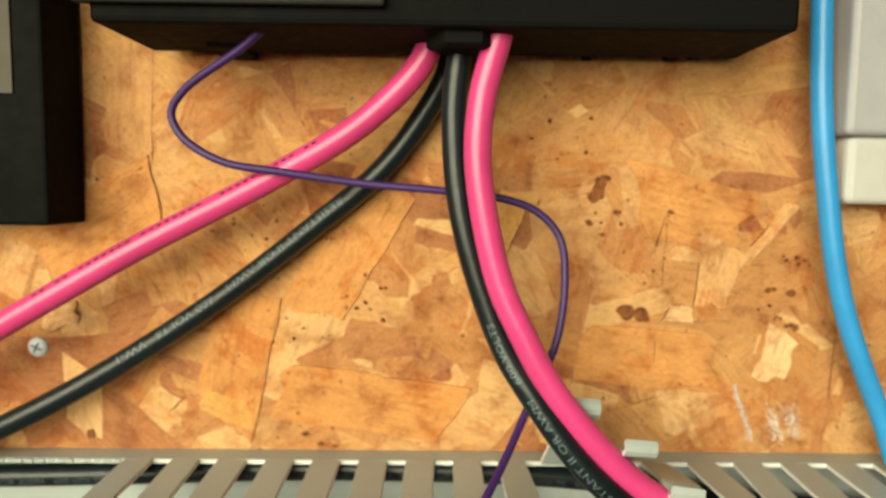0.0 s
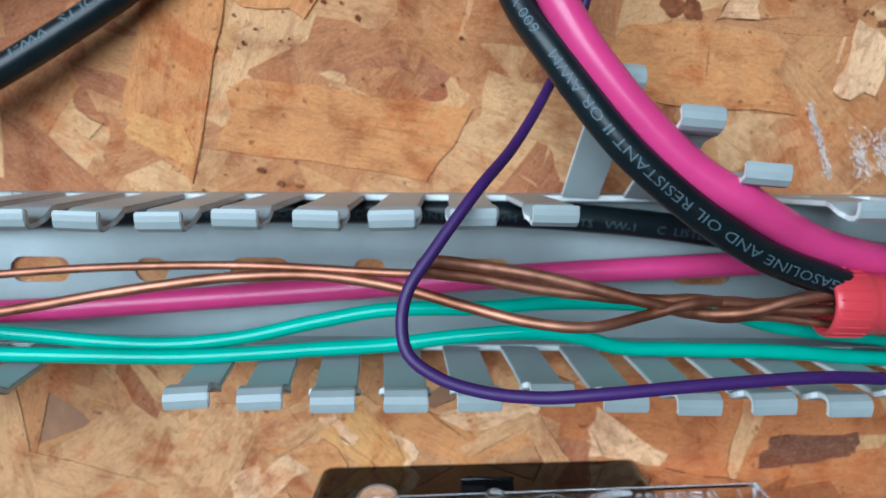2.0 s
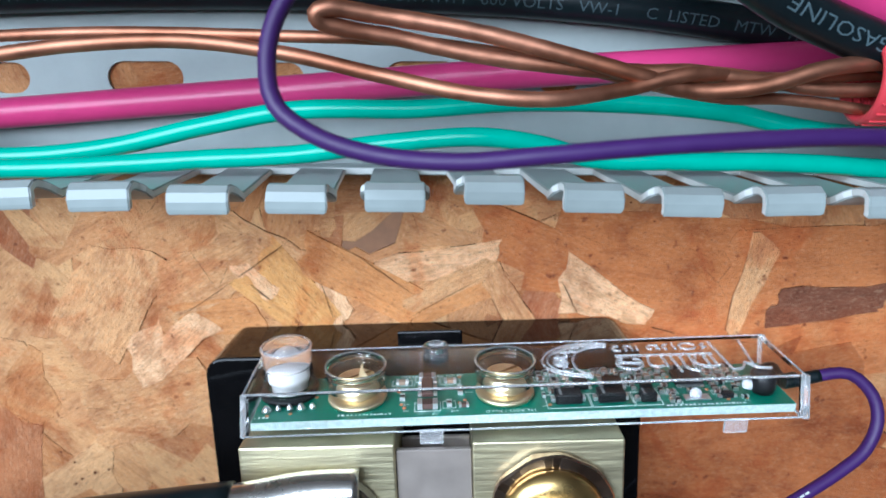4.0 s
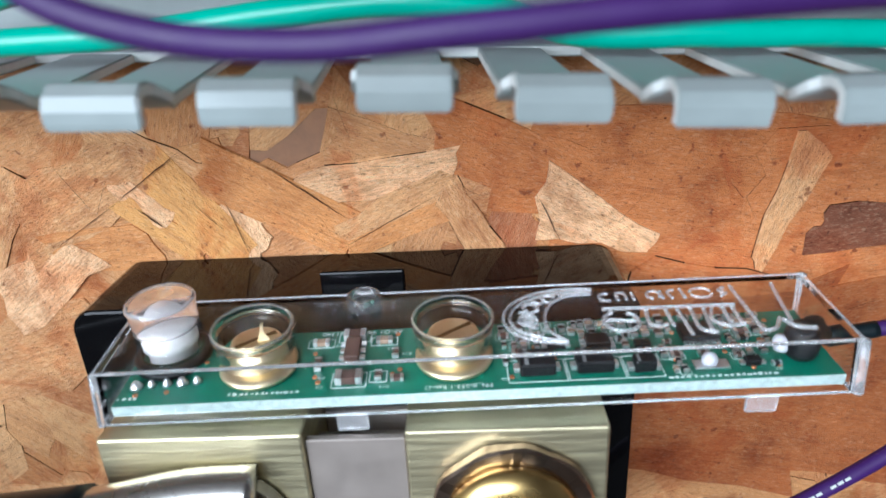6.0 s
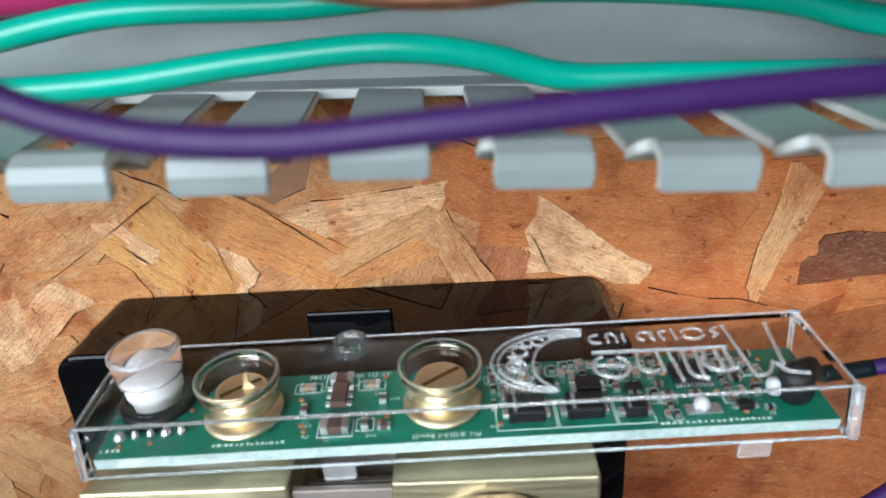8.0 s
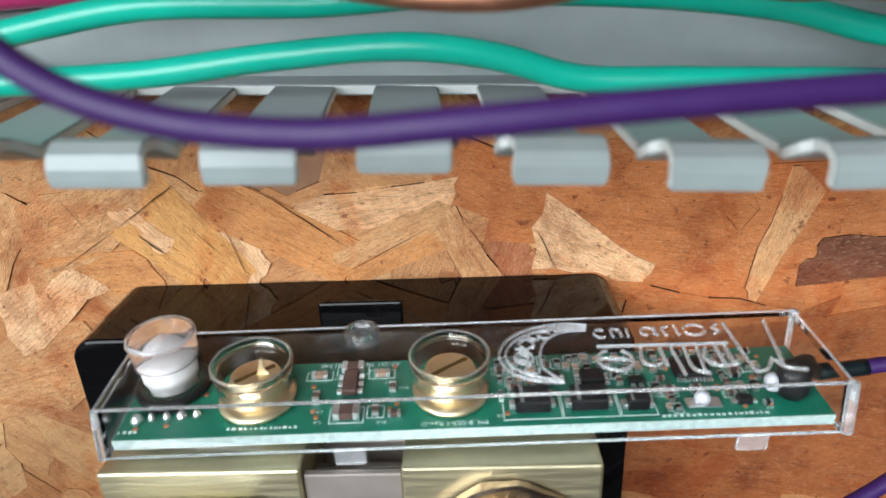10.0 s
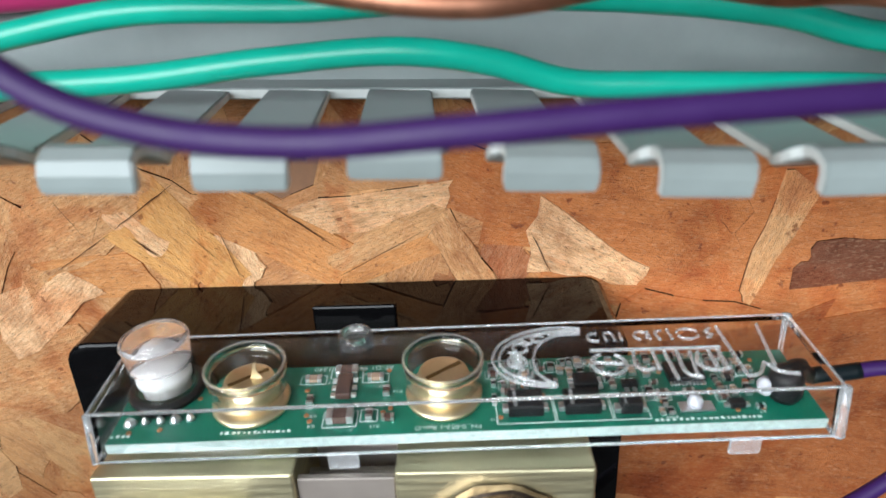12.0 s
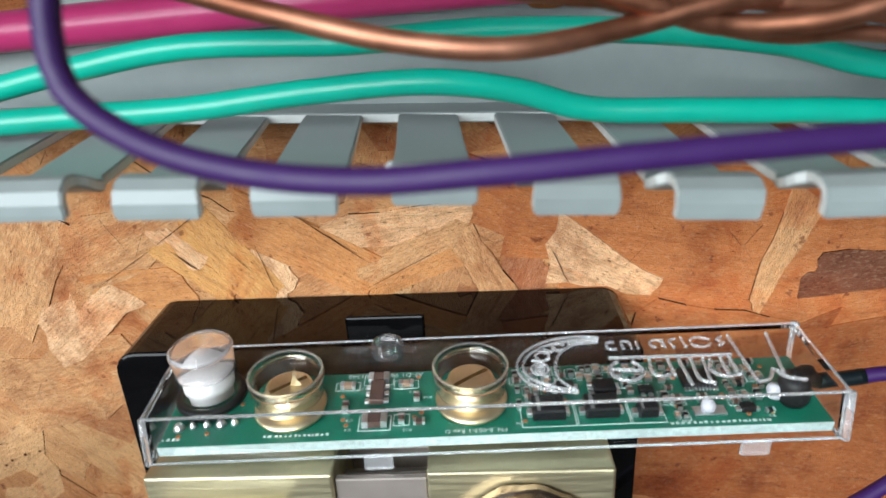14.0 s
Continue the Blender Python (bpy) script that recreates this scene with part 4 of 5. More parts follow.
part("nut", lathe([(0.0082, 0), (0.0084, 0.0006), (0.0082, 0.005), (0.0072, 0.0060), (0.005, 0.0061)], 6, pose(sx(0.0698), -0.0603, 0.0688, 90)), M_BRASSTURNED, shunt)
part("stud", lathe([(0.0049, 0), (0.0049, 0.0105), (0.0044, 0.0112)], 20, pose(sx(0.0698), -0.0577, 0.0688, 90)), M_BRASSTURNED, shunt)
part("nut", lathe([(0.0108, 0), (0.0110, 0.0008), (0.0106, 0.006), (0.0092, 0.0072), (0.005, 0.0073)], 6, pose(sx(0.0150), -0.0600, 0.0665, 90)), M_BRASSTURNED, shunt)
part("washer", lathe([(0.006, 0), (0.0122, 0), (0.0124, 0.0005), (0.0122, 0.0012), (0.006, 0.0013)], 36, pose(sx(0.0150), -0.0586, 0.0665, 90)), M_BRASSTURNED, shunt)

lug = thing("cable_lug", "tinned crimp lug on a black cable, bolted to the brass block", "cable lug", SH)
part("tongue", lathe([(0.0065, 0), (0.0142, 0), (0.0146, 0.0008), (0.0142, 0.0030), (0.0065, 0.0030)], 40, pose(sx(0.0150), -0.0537, 0.0665, 90)), M_LUG, lug)
neck = [Vector((sx(0.024), -0.0570, 0.0775)), Vector((sx(0.012), -0.0580, 0.0778)), Vector((sx(0.0), -0.0605, 0.0772)), Vector((sx(-0.006), -0.061, 0.0765))]
part("barrel", tube(glide(neck, 0.0015), 0.0049, 18), M_LUG, lug, smooth=True)
part("cable", tube(glide([(sx(-0.0045), -0.061, 0.0767), (sx(-0.02), -0.0615, 0.0755), (sx(-0.05), -0.058, 0.070), (sx(-0.10), -0.045, 0.05), (sx(-0.2), -0.03, 0.0)], 0.003), 0.0056, 18), M_BLACK, lug, "black insulated cable", smooth=True)

# ---- the sensing module on the shunt: clear case over a circuit board ----
MOD = pose(0.06366, -0.03886, 0.10158, 4.96, -1.98, 1.70)
module = thing("sensor_module", "clear plastic case over green circuit board, screwed onto brass shunt", "circuit module", MOD)
LH, DH, HH, TH = 0.0670, 0.0112, 0.0115, 0.0011
DRAFT_X, DRAFT_Y = 0.0011, 0.0005


def shell_case():
    bm = bmesh.new()
    v = {}
    for n, (x, y, z0, z1) in {"o": (LH, DH, -HH, 0), "i": (LH - TH, DH - TH, -HH, -TH)}.items():
        for i, (a, b) in enumerate(((-1, -1), (1, -1), (1, 1), (-1, 1))):
            v[n, i, 0] = bm.verts.new((a * (x + DRAFT_X), b * (y + DRAFT_Y), z0))
            v[n, i, 1] = bm.verts.new((a * x, b * y, z1))
    for n in "oi":
        bm.faces.new([v[n, i, 1] for i in range(4)])
        for i in range(4):
            j = (i + 1) % 4
            bm.faces.new((v[n, i, 0], v[n, j, 0], v[n, j, 1], v[n, i, 1]))
    for i in range(4):
        j = (i + 1) % 4
        bm.faces.new((v["o", i, 0], v["i", i, 0], v["i", j, 0], v["o", j, 0]))
    bmesh.ops.recalc_face_normals(bm, faces=bm.faces)
    outer = [e for e in bm.edges if all(abs(w.co.x) > LH - 0.0001 for w in e.verts) or all(abs(w.co.y) > DH - 0.0001 for w in e.verts)]
    bmesh.ops.bevel(bm, geom=[e for e in outer if not all(w.co.z < -HH + 1e-6 for w in e.verts)], offset=0.00045, segments=2, affect="EDGES", profile=0.5)
    return bm


def clear(name, bm, label="", smooth=False, material=M_CLEAR):
    ob = part(name, bm, material, module, label, smooth)
    ob.visible_shadow = False
    return ob


clear("case", shell_case(), "clear moulded plastic case")
CORNERS = [(-LH, -DH), (LH, -DH), (LH, DH), (-LH, DH)]
for i in range(4):
    (xa, ya), (xb, yb) = CORNERS[i], CORNERS[(i + 1) % 4]
    for z, r, g, h in ((-0.0001, 0.00030, 1.0, 1.0), (-HH + 0.0003, 0.00026, 1 + DRAFT_X / LH, 1 + DRAFT_Y / DH)):
        clear("case_edge", tube([Vector((xa * g, ya * h, z)), Vector((xb * g, yb * h, z))], r, 8), "", True, M_FROST)
    clear("case_edge", tube([Vector((xa, ya, -0.0002)), Vector((xa + math.copysign(DRAFT_X, xa), ya + math.copysign(DRAFT_Y, ya), -HH + 0.0003))], 0.0011 if xa > 0 else 0.0007, 8), "", True, M_FROST)
SCREWS = ((-0.0414, -0.0002), (-0.0038, -0.0002))
BPZ = -0.0083
for x, y in SCREWS:
    clear("screw_well", lathe([(0.0066, -0.0046), (0.0072, -0.0046), (0.0076, -0.0010), (0.0078, 0.0006), (0.0075, 0.0012), (0.0070, 0.0011), (0.0067, 0.0004), (0.0066, -0.0046)], 40, pose(x, y, 0), ends=False), "clear round well", True)
    clear("well_rim", lathe([(0.0071, 0.0011), (0.0075, 0.0015), (0.0078, 0.0011)], 40, pose(x, y, 0), ends=False), "bright rounded rim", True, M_FROST)
    part("brass_screw", lathe([(0.0030, -0.0120), (0.0030, BPZ + 0.0014), (0.0049, BPZ + 0.0015), (0.0051, BPZ + 0.0019), (0.0049, BPZ + 0.0026), (0.0044, BPZ + 0.0028), (0.0044, BPZ + 0.0034), (0.0049, BPZ + 0.0036), (0.0050, BPZ + 0.0044), (0.0048, BPZ + 0.0050), (0.0042, BPZ + 0.0053), (0.0001, BPZ + 0.0055)], 36, pose(x, y + 0.0006, 0)), M_BRASSTURNED, module, "turned brass screw", False)
    # slot is a filled bar, coloured as the shade in it
    slot = box(-0.0041, 0.0041, -0.0004, 0.0004, BPZ + 0.0048, BPZ + 0.00555)
    bmesh.ops.transform(slot, matrix=pose(x, y + 0.0006, 0, 0, 0, 35), verts=slot.verts)
    part("screw_slot", slot, M_SLOT, module, "slot, its shade put into the colour")
    part("washer", lathe([(0.0045, BPZ + 0.0002), (0.0072, BPZ + 0.0002), (0.0075, BPZ + 0.0008), (0.0073, BPZ + 0.0013), (0.0062, BPZ + 0.0016), (0.0045, BPZ + 0.0016)], 40, pose(x, y, 0), ends=False), M_BRASSTURNED, module, "", True)
# curled shaving on the first screw
bm = bmesh.new()
for k, (a, l) in enumerate(((70, 0.005), (100, 0.0042), (130, 0.003))):
    b0 = Vector((SCREWS[0][0] + 0.001 + 0.0006 * k, SCREWS[0][1], BPZ + 0.0053))
    tip = b0 + Vector((math.cos(radians(a)) * l * 0.5, 0.0008, math.sin(radians(a)) * l))
    bm.faces.new([bm.verts.new(b0 + Vector((-0.0006, 0, 0))), bm.verts.new(b0 + Vector((0.0006, 0.0003, 0))), bm.verts.new(tip)])
    bm.faces.new([bm.verts.new(b0 + Vector((-0.0006, 0.0004, 0))), bm.verts.new(b0 + Vector((0.0006, 0.0006, 0))), bm.verts.new(tip + Vector((0, 0.0001, 0)))])
part("brass_shaving", bm, M_BRASSTURNED, module, "bright curled brass shaving")
# post with clear cap
KX, KY, PZ0 = -0.0594, 0.0042, BPZ + 0.0001
clear("post_cap", lathe([(0.0058, -0.0012), (0.0062, -0.0010), (0.0064, 0.0042), (0.0063, 0.0050), (0.0058, 0.0054), (0.0001, 0.0054), (0.0001, 0.0042), (0.0055, 0.0042), (0.0057, -0.0012)], 40, pose(KX, KY, 0), ends=False), "smoky clear round cap", True, M_SMOKE)
clear("cap_rim", lathe([(0.0060, 0.0054), (0.0065, 0.0050), (0.0066, 0.0045)], 36, pose(KX, KY, 0), ends=False), "", True, M_FROST)
clear("post_foot", lathe([(0.0060, PZ0), (0.0064, PZ0), (0.0060, -0.0064), (0.0056, -0.0064), (0.0058, PZ0)], 36, pose(KX, KY, 0), ends=False), "clear foot of the post", True)
part("white_post", lathe([(0.0046, PZ0), (0.0047, -0.0052), (0.0053, -0.0050), (0.0053, -0.0034), (0.0048, -0.0031), (0.0049, 0.0000), (0.0046, 0.0003), (0.0001, 0.0003)], 32, pose(KX, KY, 0)), M_POST, module, "white plastic post", True)
part("lock_ring", lathe([(0.0060, PZ0), (0.0074, PZ0), (0.0074, PZ0 + 0.0009), (0.0070, PZ0 + 0.0013), (0.0060, PZ0 + 0.0013)], 32, pose(KX, KY, 0), ends=False), M_CHIP, module, "black ring round the post foot", True)
clear("small_boss", lathe([(0.0034, -0.0011), (0.0035, 0.0012), (0.0032, 0.0020), (0.0026, 0.0021), (0.0025, 0.0006), (0.0001, 0.0005)], 28, pose(-0.0211, 0.0076, 0), ends=False), "", True, M_SMOKE)
for x in (-0.0228, 0.0514):
    clear("tab", box(x - 0.0029, x + 0.0029, -DH - 0.0007, -DH + 0.0003, -HH - 0.0035, -HH + 0.0005, 0.0004), "frosted clear tab", False, M_FROST)

board_pcb = part("circuit_board", box(-LH + 0.0006, LH - 0.0006, -DH + 0.0014, DH - 0.0014, BPZ - 0.0023, BPZ - 0.0001, 0.0), M_PCBEDGE, module, "green circuit board with pale cut edge")
part("solder_mask", box(-LH + 0.0007, LH - 0.0007, -DH + 0.0015, DH - 0.0015, BPZ - 0.00008, BPZ - 0.00003), M_PCB, board_pcb)
PZ = BPZ


def chip(name, x, y, w, d, h, material, leads=0, label="", side="x"):
    """A moulded part; leads: pins a side, on the two x ends or, with side "y", along the two long sides."""
    ob = part(name, box(x - w / 2, x + w / 2, y - d / 2, y + d / 2, PZ, PZ + h, min(w, d, h) * 0.12, 1), material, board_pcb, label)
    span, half = (d, w / 2) if side == "x" else (w, d / 2)
    for i in range(leads):
        u = -span / 2 + span * (i + 0.5) / leads
        k = min(0.0009, span / leads * 0.3)
        for sgn in (-1, 1):
            a, b = sorted((sgn * (half - 0.0001), sgn * (half + 0.0010)))
            dims = (x + a, x + b, y + u - k, y + u + k) if side == "x" else (x + u - k, x + u + k, y + a, y + b)
            part("lead", box(*dims, PZ, PZ + h * 0.4, 0.0001, 1), M_TIN, board_pcb)
    return ob


def end_capped(x, y, w, d, h, turned, material):
    """A small two-ended part: dark body with a bright cap at each end."""
    bm = bmesh.new()
    for k, (a, b, up) in enumerate(((-0.5, -0.26, 1.0), (-0.27, 0.27, 0.94), (0.26, 0.5, 1.0))):
        bit = box(a * w, b * w, -d / 2 * up, d / 2 * up, 0, h * up)
        for f in bit.faces:
            f.material_index = 0 if k == 1 else 1
        bm = join(bm, bit)
    bmesh.ops.transform(bm, matrix=pose(x, y, PZ, 0, 0, 90 if turned else 0), verts=bm.verts)
    part("small_part", bm, material, board_pcb).data.materials.append(M_TIN)


def print_outline(x0, x1, y0, y1, t=0.00008):
    fr = join(box(x0, x1, y0 - t, y0 + t, PZ, PZ + 0.00006), box(x0, x1, y1 - t, y1 + t, PZ, PZ + 0.00006), box(x0 - t, x0 + t, y0, y1, PZ, PZ + 0.00006), box(x1 - t, x1 + t, y0, y1, PZ, PZ + 0.00006))
    part("print_outline", fr, M_SILK, board_pcb, "white printed outline")


# front row of diodes in one printed frame
for x, y, w, d in ((0.0115, -0.0046, 0.0066, 0.0044), (0.0222, -0.0046, 0.0068, 0.0042), (0.0312, -0.0056, 0.0040, 0.0030)):
    chip("diode", x, y, w, d, 0.0026, M_CHIP, 1)
    part("band", box(x - w * 0.36, x - w * 0.26, y - d * 0.40, y + d * 0.40, PZ + 0.0026, PZ + 0.00264), M_DULLPRINT, board_pcb, "grey band")
for x0, x1 in ((0.0060, 0.0168), (0.0172, 0.0275), (0.0279, 0.0345)):
    print_outline(x0, x1, -0.0082, -0.0018)
# resistor network between the two screws
chip("resistor", -0.0236, 0.0024, 0.0030, 0.0064, 0.0014, M_BROWNCHIP, 3)
end_capped(-0.0236, 0.0072, 0.0044, 0.0024, 0.0014, False, M_BROWNCHIP)
end_capped(-0.0236, -0.0052, 0.0050, 0.0028, 0.0016, False, M_BROWNCHIP)
print_outline(-0.0268, -0.0204, -0.0074, -0.0032)
print_outline(-0.0268, -0.0204, 0.0056, 0.0088)
for x in (-0.0302, -0.0176):
    end_capped(x, 0.0054, 0.0032, 0.0016, 0.0009, False, M_TAN_CHIP)
    print_outline(x - 0.0026, x + 0.0026, 0.0041, 0.0067)
for x, y, turned in ((-0.0182, -0.0046, True), (-0.0152, 0.0010, True), (-0.0300, -0.0010, True), (-0.0146, -0.0056, False)):
    end_capped(x, y, 0.0024, 0.0013, 0.0009, turned, M_BROWNCHIP)
print_outline(-0.0198, -0.0166, -0.0062, -0.0030)
# the controller and the parts round it
chip("controller", 0.0440, 0.0030, 0.0072, 0.0052, 0.0014, M_CHIP, 10, side="y")
chip("regulator", 0.0240, 0.0010, 0.0046, 0.0036, 0.0018, M_CHIP, 3)
chip("sensor", 0.0160, 0.0016, 0.0036, 0.0030, 0.0014, M_CHIP, 2)
chip("transistor", 0.0325, 0.0002, 0.0030, 0.0018, 0.0011, M_CHIP, 2, side="y")
chip("indicator", 0.0512, -0.0056, 0.0028, 0.0018, 0.0014, M_CHIP, 1)
chip("indicator_pad", 0.0436, -0.0056, 0.0064, 0.0026, 0.0004, M_TIN)
part("indicator_lens", lathe([(0.0014, PZ + 0.0004), (0.0015, PZ + 0.0012), (0.0012, PZ + 0.0020), (0.0005, PZ + 0.0025), (0.0001, PZ + 0.0026)], 18, pose(0.0434, -0.0052, 0)), M_GREYBOX, board_pcb, "white lens", True)
part("wire_entry", lathe([(0.0026, PZ), (0.0031, PZ + 0.0012), (0.0031, PZ + 0.0040), (0.0024, PZ + 0.0054), (0.0001, PZ + 0.0057)], 24, pose(0.0610, -0.0034, 0)), M_CHIP, board_pcb, "round black wire sleeve", True)
part("inner_sleeve", tube(glide([Vector((0.0606, -0.0028, PZ + 0.0044)), Vector((0.0640, -0.0010, PZ + 0.0044)), MOD.inverted() @ Vector((0.1342, -0.0330, 0.0945))], 0.001), 0.0015, 14), M_CHIP, board_pcb, "black wire sleeve", True)
part("glue_blob", lathe([(0.0001, 0), (0.0013, 0.0004), (0.0015, 0.0014), (0.0011, 0.0024), (0.0001, 0.0027)], 14, pose(0.0574, -0.0030, PZ + 0.0006)), M_GREYBOX, board_pcb, "pale glue blob", True)
rc = random.Random(5)
KEEP = [(0.0115, -0.0046, 0.005, 0.003), (0.0222, -0.0046, 0.005, 0.003), (0.0312, -0.0056, 0.0035, 0.0025), (0.0440, 0.0030, 0.0048, 0.0046), (0.0240, 0.0010, 0.0038, 0.0026), (0.0160, 0.0016, 0.0032, 0.0024),
        (0.0325, 0.0002, 0.0026, 0.0024), (0.0512, -0.0056, 0.0030, 0.0018), (0.0436, -0.0056, 0.0042, 0.0020), (0.0610, -0.0034, 0.0042, 0.0042), (0.0574, -0.0030, 0.0020, 0.0020), (-0.0038, -0.0002, 0.0080, 0.0080)]
made = 0
while made < 74:
    turned = rc.random() < 0.5
    x, y = rc.uniform(0.0058, 0.0575), rc.choice((rc.uniform(-0.0022, 0.0084), rc.uniform(-0.0072, 0.0084)))
    w, d = rc.choice(((0.0021, 0.0012), (0.0017, 0.0009), (0.0026, 0.0014)))
    rx, ry = ((d, w) if turned else (w, d))
    if any(abs(x - a) < c + rx / 2 and abs(y - b) < e + ry / 2 for a, b, c, e in KEEP):
        KEEP.append((9, 9, 0, 0))
        if len(KEEP) > 4000:
            break
        continue
    KEEP.append((x, y, rx / 2 + 0.0004, ry / 2 + 0.0004))
    end_capped(x, y, w, d, 0.0008, turned, rc.choice((M_BROWNCHIP, M_CHIP, M_CHIP, M_TAN_CHIP)))
    if made % 2 == 0:
        print_outline(x - rx / 2 - 0.0005, x + rx / 2 + 0.0005, y - ry / 2 - 0.0005, y + ry / 2 + 0.0005, 0.00006)
    made += 1
VIAS = [(-0.0302, -0.0040), (-0.0294, -0.0056), (-0.0310, 0.0022), (-0.0156, -0.0040), (-0.0142, -0.0028), (-0.0150, 0.0076), (-0.0630, -0.0070), (-0.0574, -0.0064), (-0.0520, 0.0010), (0.0560, 0.0056), (0.0560, 0.0030), (0.0552, 0.0004)]
for i in range(34):
    VIAS.append((rc.uniform(0.006, 0.060), rc.uniform(-0.0072, 0.0082)))
for x, y in VIAS:
    part("via", lathe([(0.00022, PZ), (0.0005, PZ), (0.00046, PZ + 0.0002), (0.00022, PZ + 0.0002)], 10, pose(x, y, 0), ends=False), M_GOLD, board_pcb)
for i, r in enumerate((0.0013, 0.0008, 0.0009, 0.0012, 0.0009)):
    part("solder_joint", lathe([(r, PZ), (r * 0.85, PZ + 0.0005), (r * 0.45, PZ + 0.0013), (0.0001, PZ + 0.0014)], 14, pose(-0.0636 + 0.0028 * i, -0.0046 + 0.0002 * i, 0)), M_TIN, board_pcb, "", True)


def print_on(text, size, x, y):
    """White lettering on the board, reading from the far side."""
    verts, faces = lettering(text, size)
    bm = bmesh.new()
    vs = [bm.verts.new((x - v.x, y - v.y, PZ + 0.00006)) for v in verts]
    for f in faces:
        bm.faces.new([vs[k] for k in f])
    return part("silkscreen", bm, M_SILK, board_pcb, "white printed lettering")


print_on("PN_8-053-1 Rev-D", 0.0016, 0.0030, -0.0080)
print_on("AF-D1 94V-0 E301340", 0.0018, -0.0140, 0.0092)
for text, x, y in (("C13", -0.0252, 0.0048), ("C4", -0.0282, -0.0066), ("C9", -0.0282, -0.0038), ("R12", -0.0150, 0.0032), ("R14", -0.0120, 0.0014), ("R15", -0.0160, -0.0072), ("D4", 0.0062, -0.0066), ("R7", 0.0560, -0.0070), ("C6", 0.0400, -0.0020), ("R3", 0.0500, 0.0080), ("C2", 0.0290, 0.0072)):
    print_on(text, 0.0012, x, y)
for x, w, y in ((-0.0456, 0.0132, -0.0079), (0.0350, 0.020, -0.0086), (-0.0660, 0.004, -0.0078)):
    u = x
    while u < x + w:
        l = rc.uniform(0.0003, 0.0008)
        part("print_bar", box(u, u + l, y - 0.0003, y + rc.uniform(0.0001, 0.0004), PZ, PZ + 0.00006), M_SILK, board_pcb, "small white print")
        u += l + rc.uniform(0.0003, 0.0007)

# raised emblem and strokes moulded in the lid: a crescent and plain bars
def raised(points, r=0.00035):
    return tube(glide([(x, y, 0.0002) for x, y in points], 0.0006), r, 8)


def arc(cx, cy, r, a0, a1, n=12, flat=1.0):
    return [(cx + r * math.cos(radians(a0 + (a1 - a0) * i / n)), cy + flat * r * math.sin(radians(a0 + (a1 - a0) * i / n))) for i in range(n + 1)]



# crescent with small scrolls inside it
for pts in ([(0.0240, 0.0086), (0.0195, 0.0092), (0.0128, 0.0080), (0.0076, 0.0044), (0.0057, 0.0), (0.0066, -0.0042), (0.0104, -0.0074), (0.0165, -0.0088)],
            [(0.0238, 0.0078), (0.0192, 0.0080), (0.0134, 0.0068), (0.0086, 0.0036), (0.0069, -0.0002), (0.0078, -0.0038), (0.0112, -0.0064), (0.0165, -0.0082)],
            [(0.0236, 0.0070), (0.0183, 0.0064), (0.0148, 0.0034), (0.0134, -0.0006), (0.0136, -0.0046), (0.0163, -0.0080)],
            arc(0.0102, -0.0012, 0.0017, 0, 350, 10), arc(0.0102, -0.0012, 0.0008, 0, 350, 8), arc(0.0112, 0.0030, 0.0014, -60, 240, 8), arc(0.0150, 0.0058, 0.0012, 20, 300, 8), arc(0.0114, -0.0048, 0.0013, 90, 380, 8),
            [(0.0088, 0.0016), (0.0108, 0.0012), (0.0126, 0.0022)], [(0.0118, 0.0052), (0.0134, 0.0042), (0.0142, 0.0056)], [(0.0172, 0.0068), (0.0188, 0.0074), (0.0205, 0.0070)]):
    clear("emblem_line", raised(pts, 0.00030), "", True, M_FROST)
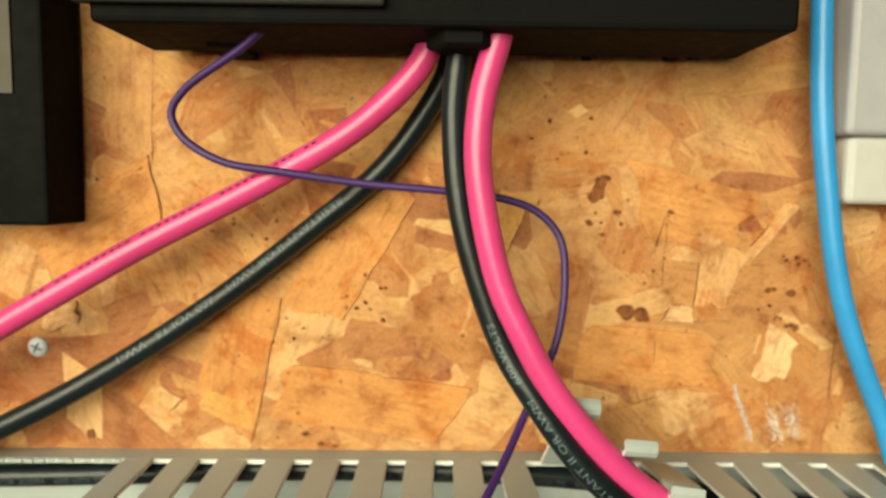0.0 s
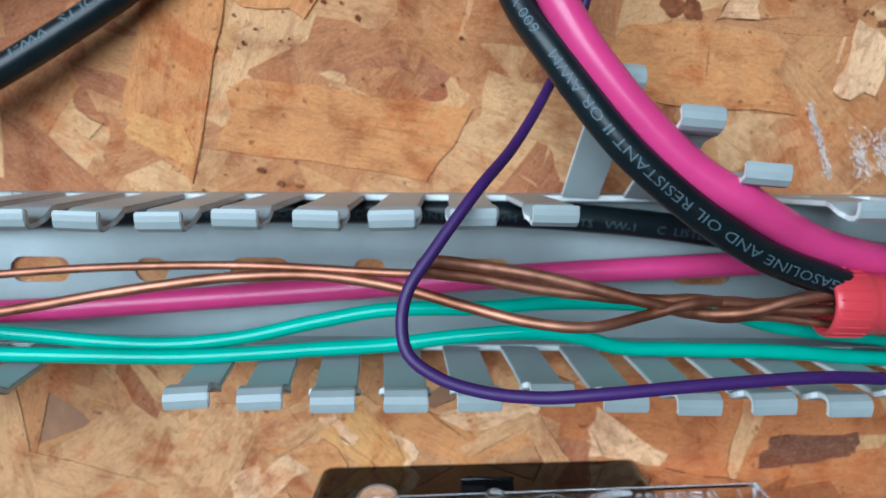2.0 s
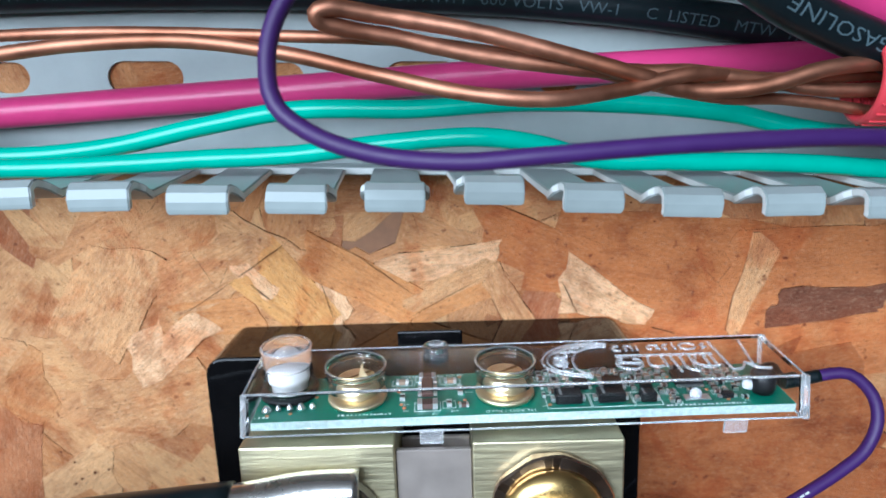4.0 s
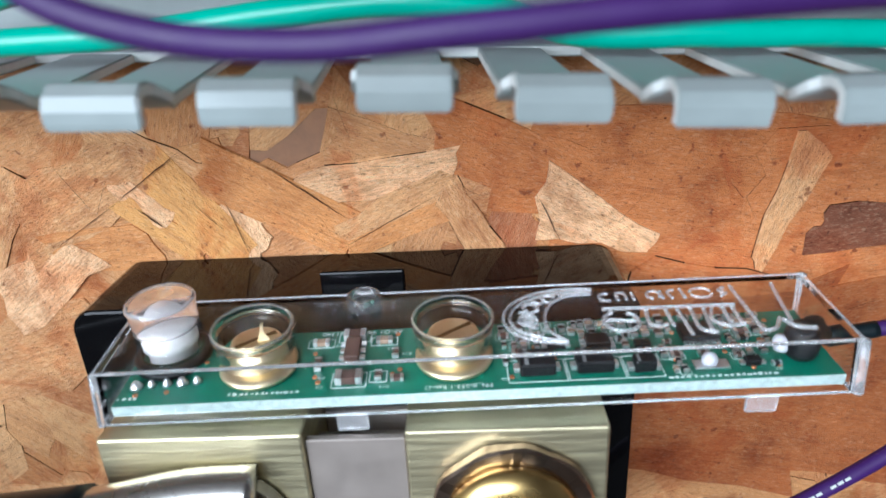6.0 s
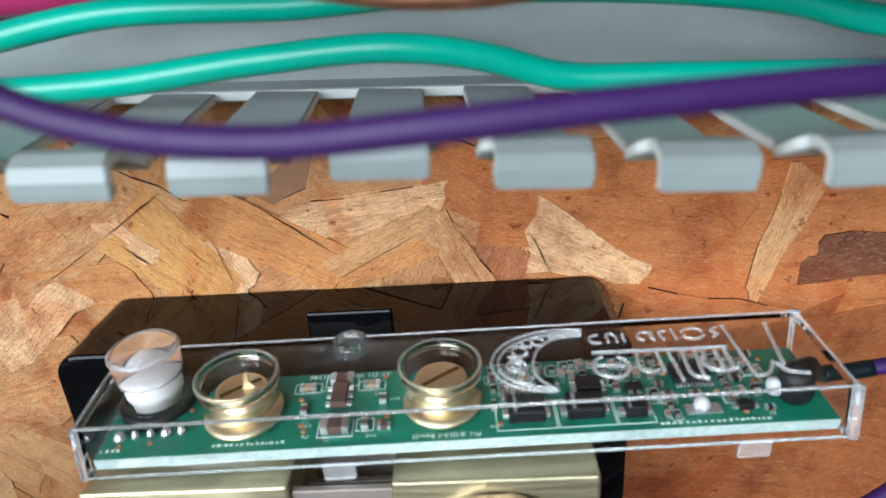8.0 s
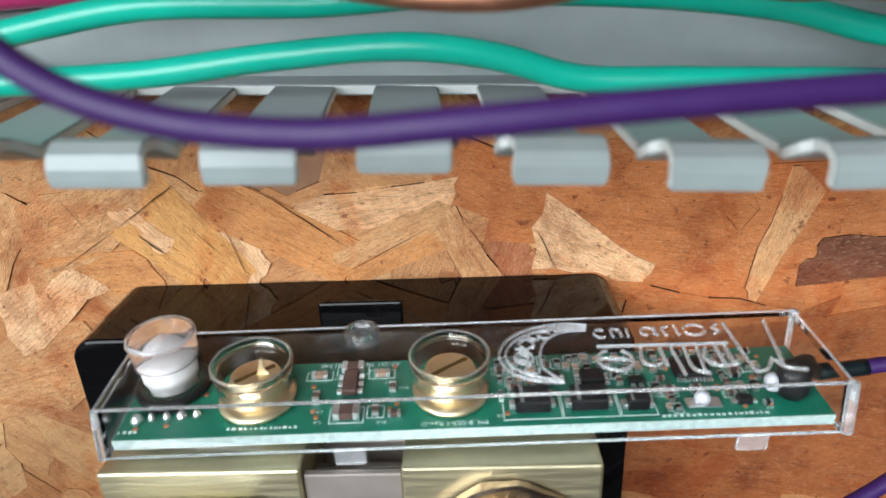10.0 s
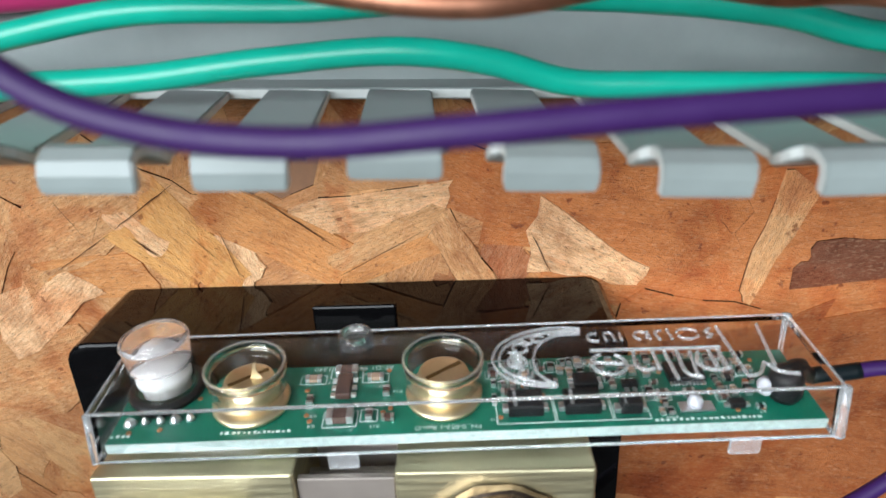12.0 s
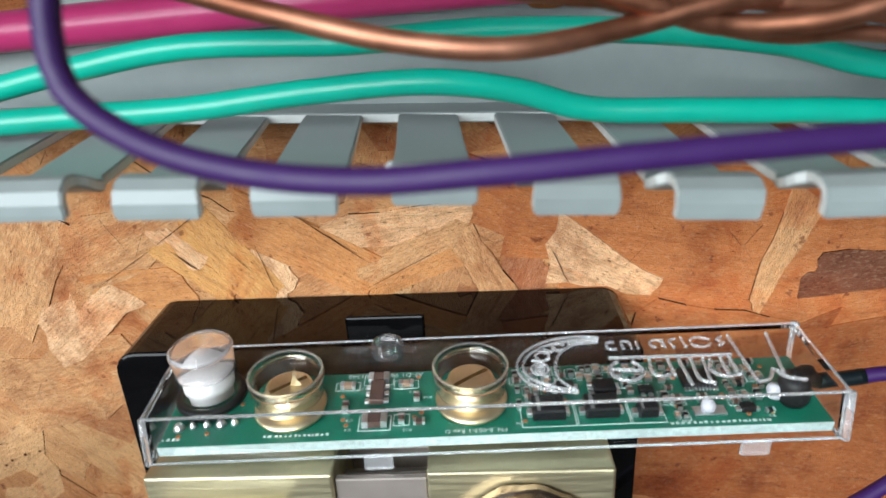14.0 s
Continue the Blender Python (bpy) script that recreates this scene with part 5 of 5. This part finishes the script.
# plain bars, hooks and bowls in two rows with a rule between
for pts in ([(0.0245, 0.0014), (0.0494, 0.0010)], arc(0.0272, -0.0028, 0.0032, 110, 420, 12, 0.95), [(0.0245, -0.0022), (0.0298, -0.0030)], [(0.0326, 0.0006), (0.0322, -0.0040), (0.0338, -0.0050), (0.0352, -0.0044)], [(0.0362, 0.0004), (0.0362, -0.0050)],
            [(0.0384, 0.0003), (0.0386, -0.0078)], [(0.0408, 0.0003), (0.0408, -0.0064), (0.0432, -0.0076)], [(0.0432, 0.0001), (0.0424, -0.0070)], [(0.0446, -0.0002), (0.0436, -0.0036), (0.0456, -0.0056), (0.0490, -0.0052)], [(0.0468, 0.0004), (0.0466, -0.0048)], [(0.0486, 0.0006), (0.0484, -0.0054)],
            [(0.0510, 0.0076), (0.0512, -0.0074)], [(0.0512, -0.0076), (0.0534, -0.0072), (0.0556, -0.0040)], [(0.0592, 0.0078), (0.0572, -0.0050)], [(0.0560, -0.0044), (0.0572, -0.0066), (0.0606, -0.0076)]):
    clear("raised_bar", raised(pts, 0.00038), "", True, M_FROST)
for k, pts in enumerate((arc(0.0262, 0.0055, 0.0013, 60, 300, 8), [(0.0284, 0.0042), (0.0284, 0.0068), (0.0298, 0.0066), (0.0300, 0.0042)], [(0.0314, 0.0042), (0.0314, 0.0066)], arc(0.0354, 0.0056, 0.0013, -40, 260, 8), [(0.0370, 0.0042), (0.0370, 0.0070)],
                         [(0.0388, 0.0040), (0.0384, 0.0066), (0.0398, 0.0070)], [(0.0412, 0.0040), (0.0410, 0.0074)], arc(0.0446, 0.0056, 0.0021, 20, 160, 8, 0.8), arc(0.0446, 0.0056, 0.0021, 200, 340, 8, 0.8), [(0.0480, 0.0042), (0.0494, 0.0050), (0.0482, 0.0062), (0.0496, 0.0072)])):
    clear("raised_bar", raised(pts, 0.00030), "", True, M_FROST)

tail, path = cable("purple_wire", "thin purple insulated wire leaving the end of the clear sensor module", [(0.1342, -0.0330, 0.0945), (0.1407, -0.0330, 0.0958), (0.1502, -0.0340, 0.0973), (0.1557, -0.0360, 0.0925), (0.1568, -0.0380, 0.0861), (0.1535, -0.0400, 0.0789), (0.1470, -0.0415, 0.0737), (0.1304, -0.0450, 0.0646), (0.1209, -0.0470, 0.0605), (0.09, -0.045, 0.03), (0.05, -0.03, -0.03)], 0.00155, M_PURPLE, category="wire")
part("sleeve", tube(glide([Vector(p) for p in path[:5]], 0.002), 0.0017, 14), M_BLACK, tail, "black sleeve at the case end", smooth=True)
marks = bmesh.new()
for i in range(16):
    if i % 4 != 3:
        marks = join(marks, wrapped("-", 0.0050, path, 0.00155, 0.058 + i * 0.0016, False, Vector((0.2, -1, 0.4)), 1.0))
part("print_marks", marks, M_SILK, tail, "small white print")
